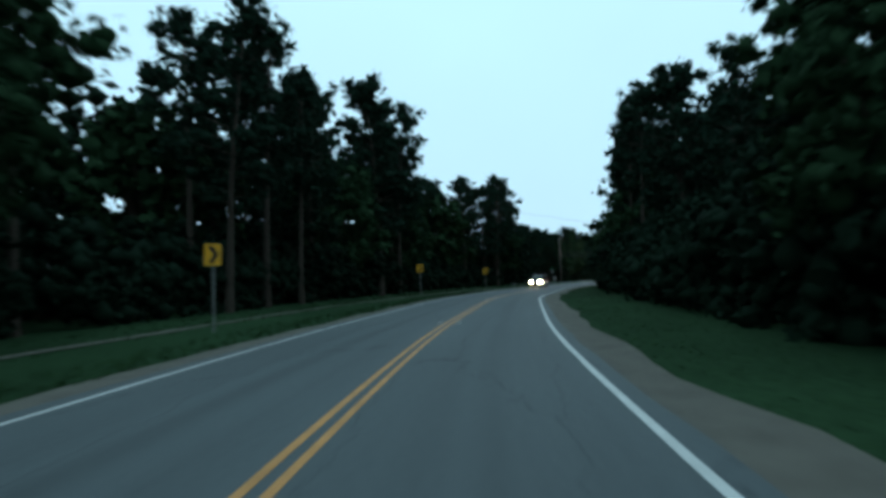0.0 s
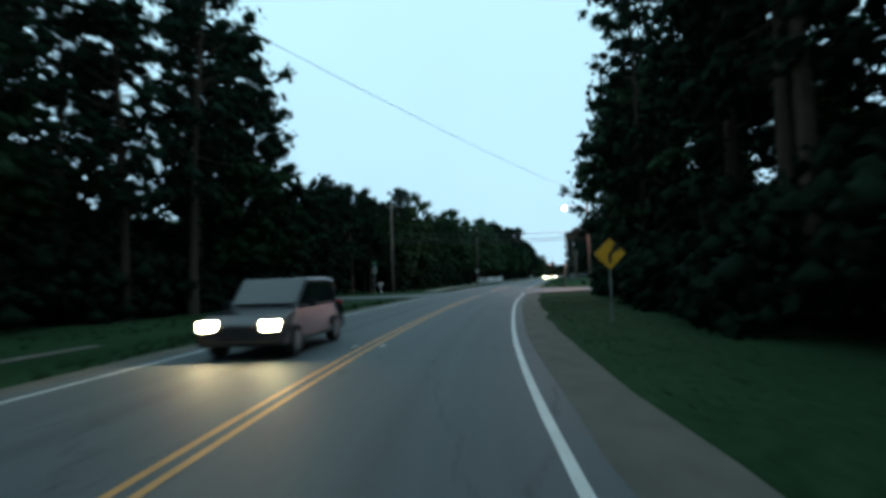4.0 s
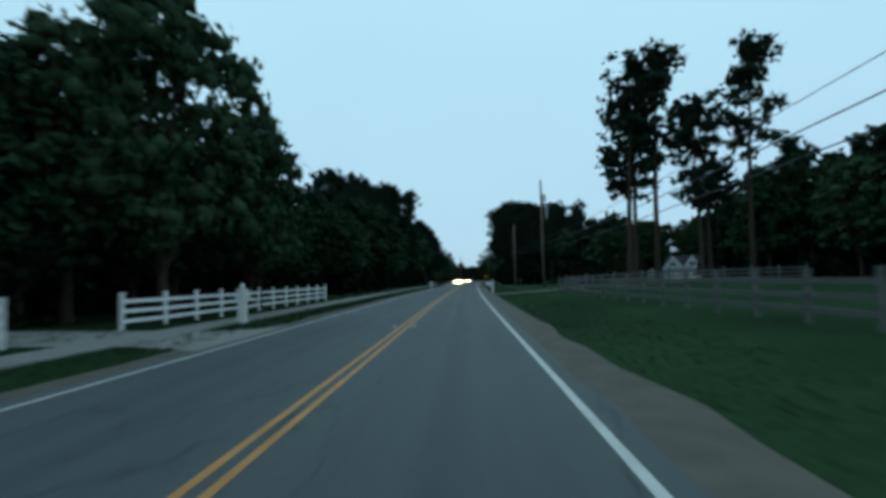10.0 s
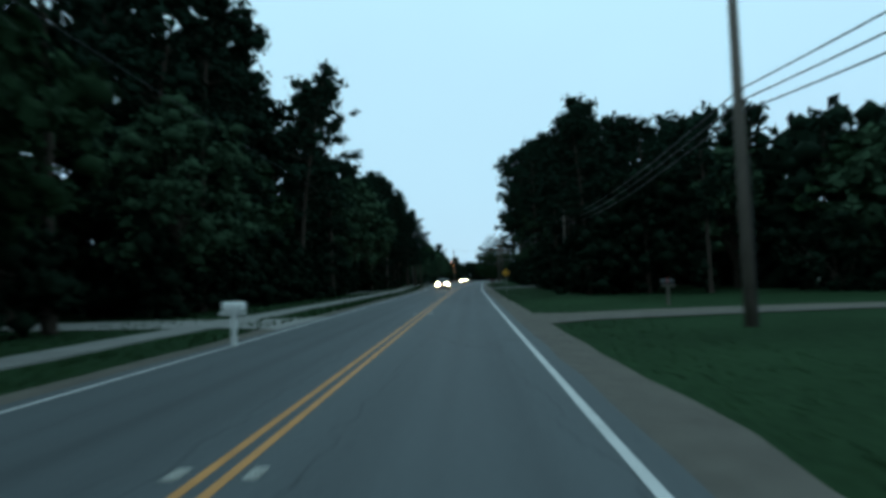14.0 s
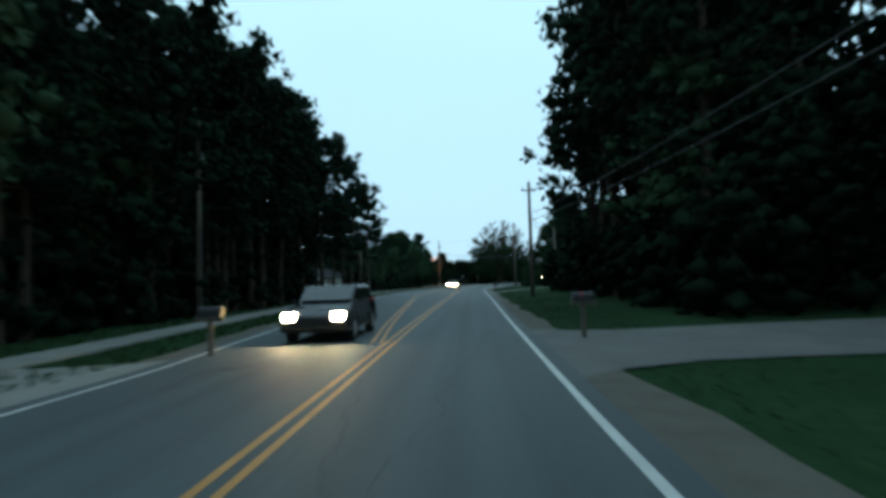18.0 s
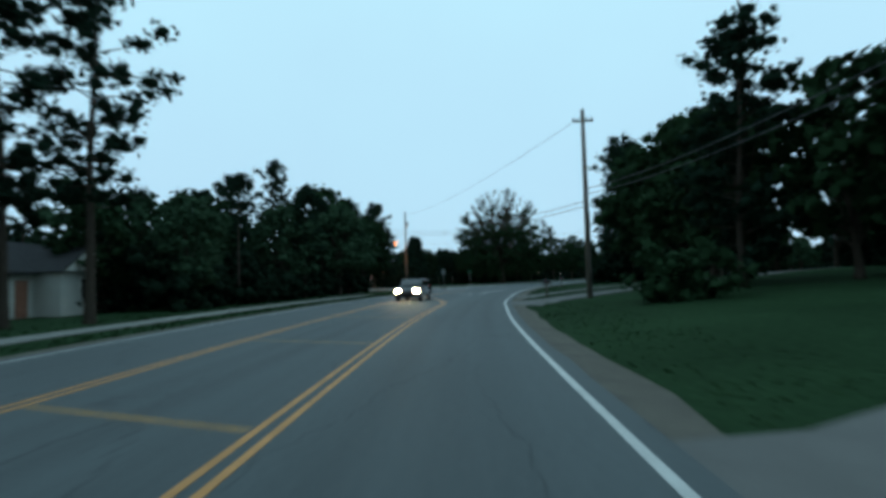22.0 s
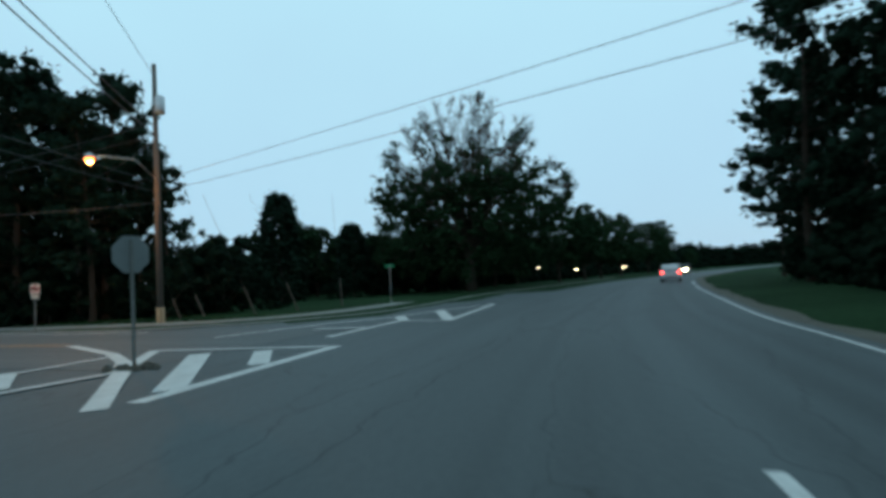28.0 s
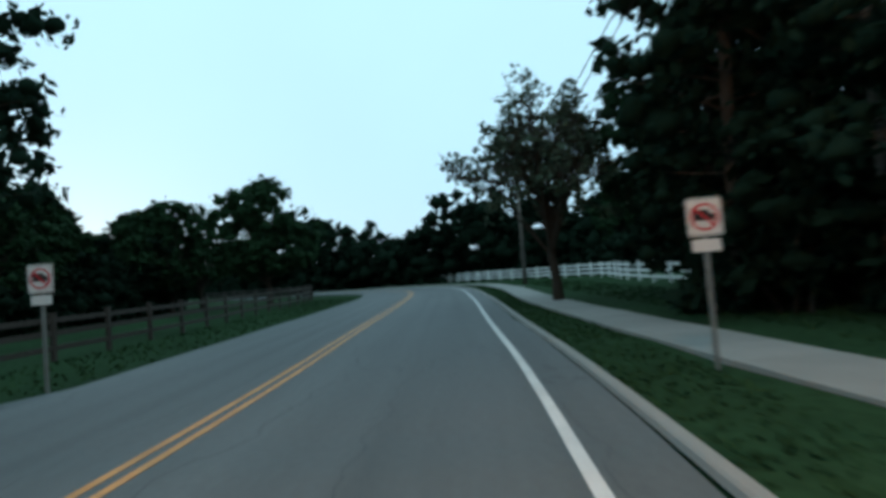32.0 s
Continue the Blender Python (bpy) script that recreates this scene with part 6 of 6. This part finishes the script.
house(143.3, 397.5, 62, 12.5, 7.5, 2.6, 1.9, SIDING, "small pale house with a gabled wing and dark roof")
house(133.0, 384.5, 62, 9, 7, 2.6, 1.8, SIDING_GREY, "small grey house with a dark roof behind pines")
house(153.5, 259.4, -57, 12, 8.5, 2.5, 2.7, SIDING_GREY, "grey house with two front gables and white doors behind a lawn", wings=((-.34, .33), (-.045, .28)), garage=True, rise=.96)
for x, y, h in ((115.2, 245.4, 1.9), (116.2, 243.8, 2.1), (117.2, 242.2, 1.7), (146.2, 252.3, .9), (147.6, 250.2, 1.0)):
    shrub(x, y, h, label="rounded dark shrub in front of a house", group="garden shrubs", wide=1.1)
for x, y, h in ((149, 270, 13), (152, 273, 13.5), (145, 269, 12), (155.5, 270, 12.5)):
    broad(x, y, h, 0, label="dense dark tree behind a house")
house(165, 292, -58, 11, 7, 2.6, 1.8, SIDING, "pale house among trees", lit=True)
for x, y, yw in ((212.5, 382.0, 62), (214.3, 379.0, 62)):
    sh = thing("garden_shed", "small white shed on a bank", "shed", at=pose(x, y, gz(x, y), 0, 0, yw))
    part("wall", Shape().box(-1.1, -.8, -.2, 1.1, .8, 1.7).done("wall", FENCE_WHITE), sh)
    part("roof", Shape().box(-1.25, -.95, 1.7, 1.25, .95, 1.82).done("roof", ROOF), sh)
for x, y, z in ((130.4, 254.9, 1.6), (33, 160, 1.9), (43, 197, 2.4), (231.1, 468.0, 1.6), (236.4, 471.4, 2.1), (243.9, 472.4, 1.6), (203.4, 401.6, 5.6), (262, 480, 1.6)):
    lm = thing("garden_lamp", "small glowing garden lamp on a thin post", "lamp", "small lamps among the trees", pose(x, y, gz(x, y)))
    part("post", Shape().tube([(0, 0, -.2), (0, 0, z)], [.025, .02], 6).done("post", DARK_METAL), lm)
    part("globe", Shape().tube([(0, 0, z), (0, 0, z + .05), (0, 0, z + .14), (0, 0, z + .2)], [.03, .065, .065, .03], 8).done("globe", SMALL_LIGHT, True), lm, "glowing globe")


# ---- cars ----
def car(x, y, yaw, paint, label, w=1.8, length=4.6, h=1.65, heads=False, tails=False, brake=False):
    root = thing("car", label, "car", at=pose(x, y, 0.0, 0, 0, yaw))
    L = length / 2
    prof = [(-L, .42), (-L + .05, .95), (-L + .25, 1.02), (-L + .55, h * .97), (-L + 1.0, h), (.35, h), (1.05, 1.02), (L - .35, .9), (L, .72), (L, .38), (L - .1, .28), (-L + .1, .28)]

    def ring(inset, ww):
        return [(sx * ww / 2 * (1 if z < 1.0 else .86), yy, z) for sx in (-1, 1) for yy, z in prof]
    vs = ring(0, w)
    n = len(prof)
    fs = [tuple(range(n)), tuple(range(2 * n - 1, n - 1, -1))] + [(i, n + i, n + (i + 1) % n, (i + 1) % n) for i in range(n)]
    body = part("body", mesh_of("body", vs, fs, paint), root)
    bev = body.modifiers.new("rounding", "BEVEL")
    bev.width, bev.segments, bev.limit_method = 0.06, 2, "ANGLE"
    k = .86 * w / 2 * .92
    part("windscreen", mesh_of("windscreen", [(-k, .40, h - .06), (k, .40, h - .06), (k, 1.0, 1.08), (-k, 1.0, 1.08)], [(0, 3, 2, 1)], CAR_GLASS), root).location = (0, .03, .02)
    part("rear_window", mesh_of("rear_window", [(-k, -L + .98, h - .08), (k, -L + .98, h - .08), (k, -L + .30, 1.08), (-k, -L + .30, 1.08)], [(0, 1, 2, 3)], CAR_GLASS), root).location = (0, -.06, .02)
    for sx in (-1, 1):
        xs_ = sx * (w / 2 * .93 + .005)
        part("side_window", mesh_of("side_window", [(xs_, -L + .6, 1.06), (xs_, .85, 1.06), (xs_ * .96, .3, h - .12), (xs_ * .96, -L + .9, h - .12)], [(0, 1, 2, 3) if sx > 0 else (3, 2, 1, 0)], CAR_GLASS), root)
        for yy in (-L + .85, L - .85):
            wh = part("wheel", Shape().tube([(sx * (w / 2 - .2), yy, .33), (sx * (w / 2 + .01), yy, .33)], [.33, .33], 18).done("wheel", RUBBER), root, "black tyre")
            part("rim", Shape().tube([(sx * (w / 2 + .005), yy, .33), (sx * (w / 2 + .02), yy, .33)], [.21, .19], 14).done("rim", METAL), wh, "silver rim")
        part("headlight", Shape().box(sx * w * .36 - .17, L - .12, .62, sx * w * .36 + .17, L + .015, .80, bevel=.03).done("headlight", HEAD if heads else CAR_GLASS), root, "headlight")
        part("tail_light", Shape().box(sx * w * .42 - .09, -L - .015, .78, sx * w * .42 + .09, -L + .08, 1.05, bevel=.02).done("tail_light", TAIL if tails else SIGN_RED), root, "red tail light")
        part("mirror", Shape().box(sx * (w / 2 + .09) - .09, .62, 1.0, sx * (w / 2 + .09) + .09, .76, 1.14, bevel=.03).done("mirror", paint), root)
    part("bumper", Shape().box(-w / 2 + .06, -L - .06, .36, w / 2 - .06, -L + .1, .6, bevel=.04).done("bumper", paint), root)
    part("number_plate", Shape().box(-.16, -L - .07, .62, .16, -L - .005, .78).done("number_plate", SIGN_WHITE), root)
    return root


s_c = s_at(236, 453.5)
car(*MAIN.at(s_c, -1.7), MAIN.turn(s_c), CAR_SILVER, "silver estate car seen from behind with lit tail lights", tails=True)
for q, la in ((345, 2.0), (434, 3.2)):
    s_c = S0 + q
    car(*MAIN.at(s_c, la), MAIN.turn(s_c) + 180, CAR_DARK, "dark car with glowing headlights in the oncoming lane", h=1.5, heads=True)
car(*MAIN.at(s_at(12.5, 81), 2.1), MAIN.turn(s_at(12.5, 81)) + 180, CAR_DARK, "dark car with glowing headlights in the oncoming lane", heads=True)
car(*MAIN.at(s_at(272, 474), 1.9), MAIN.turn(s_at(272, 474)) + 180, CAR_DARK, "car with glowing headlights coming over the rise", heads=True)
car(142.3, 389.0, 40, CAR_SILVER, "pale car parked before a small house")

# ---- grass ----
rng_g = np.random.default_rng(77)
quads = []


def tufts(road_line, s0, s1, lat0, lat1, per_m, size):
    n = int((s1 - s0) * per_m)
    ss = rng_g.uniform(s0, s1, n)
    ll = rng_g.uniform(0, 1, n)
    for s, u in zip(ss, ll):
        la = lat0 + (lat1 - lat0) * u + (outer(s) if lat0 > 0 and road_line is MAIN else 0)
        if abs(s - s_x) < 13 and road_line is MAIN:
            continue
        x, y = road_line.at(s, la)
        z = gz(x, y) - 0.01
        for k in range(2):
            w = rng_g.uniform(0, 6.28)
            dx, dy = math.cos(w), math.sin(w)
            b = size * rng_g.uniform(.5, 1.4)
            ex, ey = rng_g.normal(0, .05), rng_g.normal(0, .05)
            quads.append(((x - dx * .035, y - dy * .035, z), (x + dx * .035, y + dy * .035, z), (x + ex + dx * .012, y + ey + dy * .012, z + b), (x + ex - dx * .012, y + ey - dy * .012, z + b * .96)))


tufts(MAIN, S0 + 2, S_JUNC + 10, -4.9, -8.0, 34, .032)
tufts(MAIN, S0 + 2, S_JUNC - 12, 5.1, 6.8, 18, .12)
tufts(MAIN, S0 + 2, S_JUNC - 12, 8.8, 12.5, 14, .10)
tufts(SIDE, 12, 70, -4.7, -6.0, 80, .05)
tufts(SIDE, 10, 60, -8.7, -12, 50, .08)
tufts(SIDE, 16, 60, 4.9, 8.0, 40, .07)
tagged(new("grass_tufts", quads_mesh("grass_tufts", np.array(quads), BLADE)), "short rough grass along the verges", "grass", kind="stuff")

# ---- far woods closing the view ----
rng_f = np.random.default_rng(9)


def far_wood(name, pts, h, depth, label, n=44):
    r = Road(pts)
    cs = []
    for s in np.arange(0, r.s[-1], 2.6):
        hh = h * (0.75 + 0.5 * noise.noise((s * 0.05, h, 1)) + 0.25 * noise.noise((s * .21, h, 4)))
        for k in range(int(n * .62)):
            u = rng_f.uniform(0, 1)
            x, y = r.at(s + rng_f.uniform(-1.5, 1.5), rng_f.uniform(-depth / 2, depth / 2))
            cs.append((x, y, max(.3, hh * u)))
    # shade among the far trees comes from the darkened leaf colour
    me = clump_mesh(name, rng_f, cs, rng_f.uniform(.9, 2.0, len(cs)), 6, 0.55, SHADED_LEAF, .85, .8, False)
    return tagged(new(name, me), label, "woods", kind="stuff")


def offset_line(r, s0, s1, lat, step=25):
    return [r.at(s, lat) for s in np.arange(s0, s1, step)]


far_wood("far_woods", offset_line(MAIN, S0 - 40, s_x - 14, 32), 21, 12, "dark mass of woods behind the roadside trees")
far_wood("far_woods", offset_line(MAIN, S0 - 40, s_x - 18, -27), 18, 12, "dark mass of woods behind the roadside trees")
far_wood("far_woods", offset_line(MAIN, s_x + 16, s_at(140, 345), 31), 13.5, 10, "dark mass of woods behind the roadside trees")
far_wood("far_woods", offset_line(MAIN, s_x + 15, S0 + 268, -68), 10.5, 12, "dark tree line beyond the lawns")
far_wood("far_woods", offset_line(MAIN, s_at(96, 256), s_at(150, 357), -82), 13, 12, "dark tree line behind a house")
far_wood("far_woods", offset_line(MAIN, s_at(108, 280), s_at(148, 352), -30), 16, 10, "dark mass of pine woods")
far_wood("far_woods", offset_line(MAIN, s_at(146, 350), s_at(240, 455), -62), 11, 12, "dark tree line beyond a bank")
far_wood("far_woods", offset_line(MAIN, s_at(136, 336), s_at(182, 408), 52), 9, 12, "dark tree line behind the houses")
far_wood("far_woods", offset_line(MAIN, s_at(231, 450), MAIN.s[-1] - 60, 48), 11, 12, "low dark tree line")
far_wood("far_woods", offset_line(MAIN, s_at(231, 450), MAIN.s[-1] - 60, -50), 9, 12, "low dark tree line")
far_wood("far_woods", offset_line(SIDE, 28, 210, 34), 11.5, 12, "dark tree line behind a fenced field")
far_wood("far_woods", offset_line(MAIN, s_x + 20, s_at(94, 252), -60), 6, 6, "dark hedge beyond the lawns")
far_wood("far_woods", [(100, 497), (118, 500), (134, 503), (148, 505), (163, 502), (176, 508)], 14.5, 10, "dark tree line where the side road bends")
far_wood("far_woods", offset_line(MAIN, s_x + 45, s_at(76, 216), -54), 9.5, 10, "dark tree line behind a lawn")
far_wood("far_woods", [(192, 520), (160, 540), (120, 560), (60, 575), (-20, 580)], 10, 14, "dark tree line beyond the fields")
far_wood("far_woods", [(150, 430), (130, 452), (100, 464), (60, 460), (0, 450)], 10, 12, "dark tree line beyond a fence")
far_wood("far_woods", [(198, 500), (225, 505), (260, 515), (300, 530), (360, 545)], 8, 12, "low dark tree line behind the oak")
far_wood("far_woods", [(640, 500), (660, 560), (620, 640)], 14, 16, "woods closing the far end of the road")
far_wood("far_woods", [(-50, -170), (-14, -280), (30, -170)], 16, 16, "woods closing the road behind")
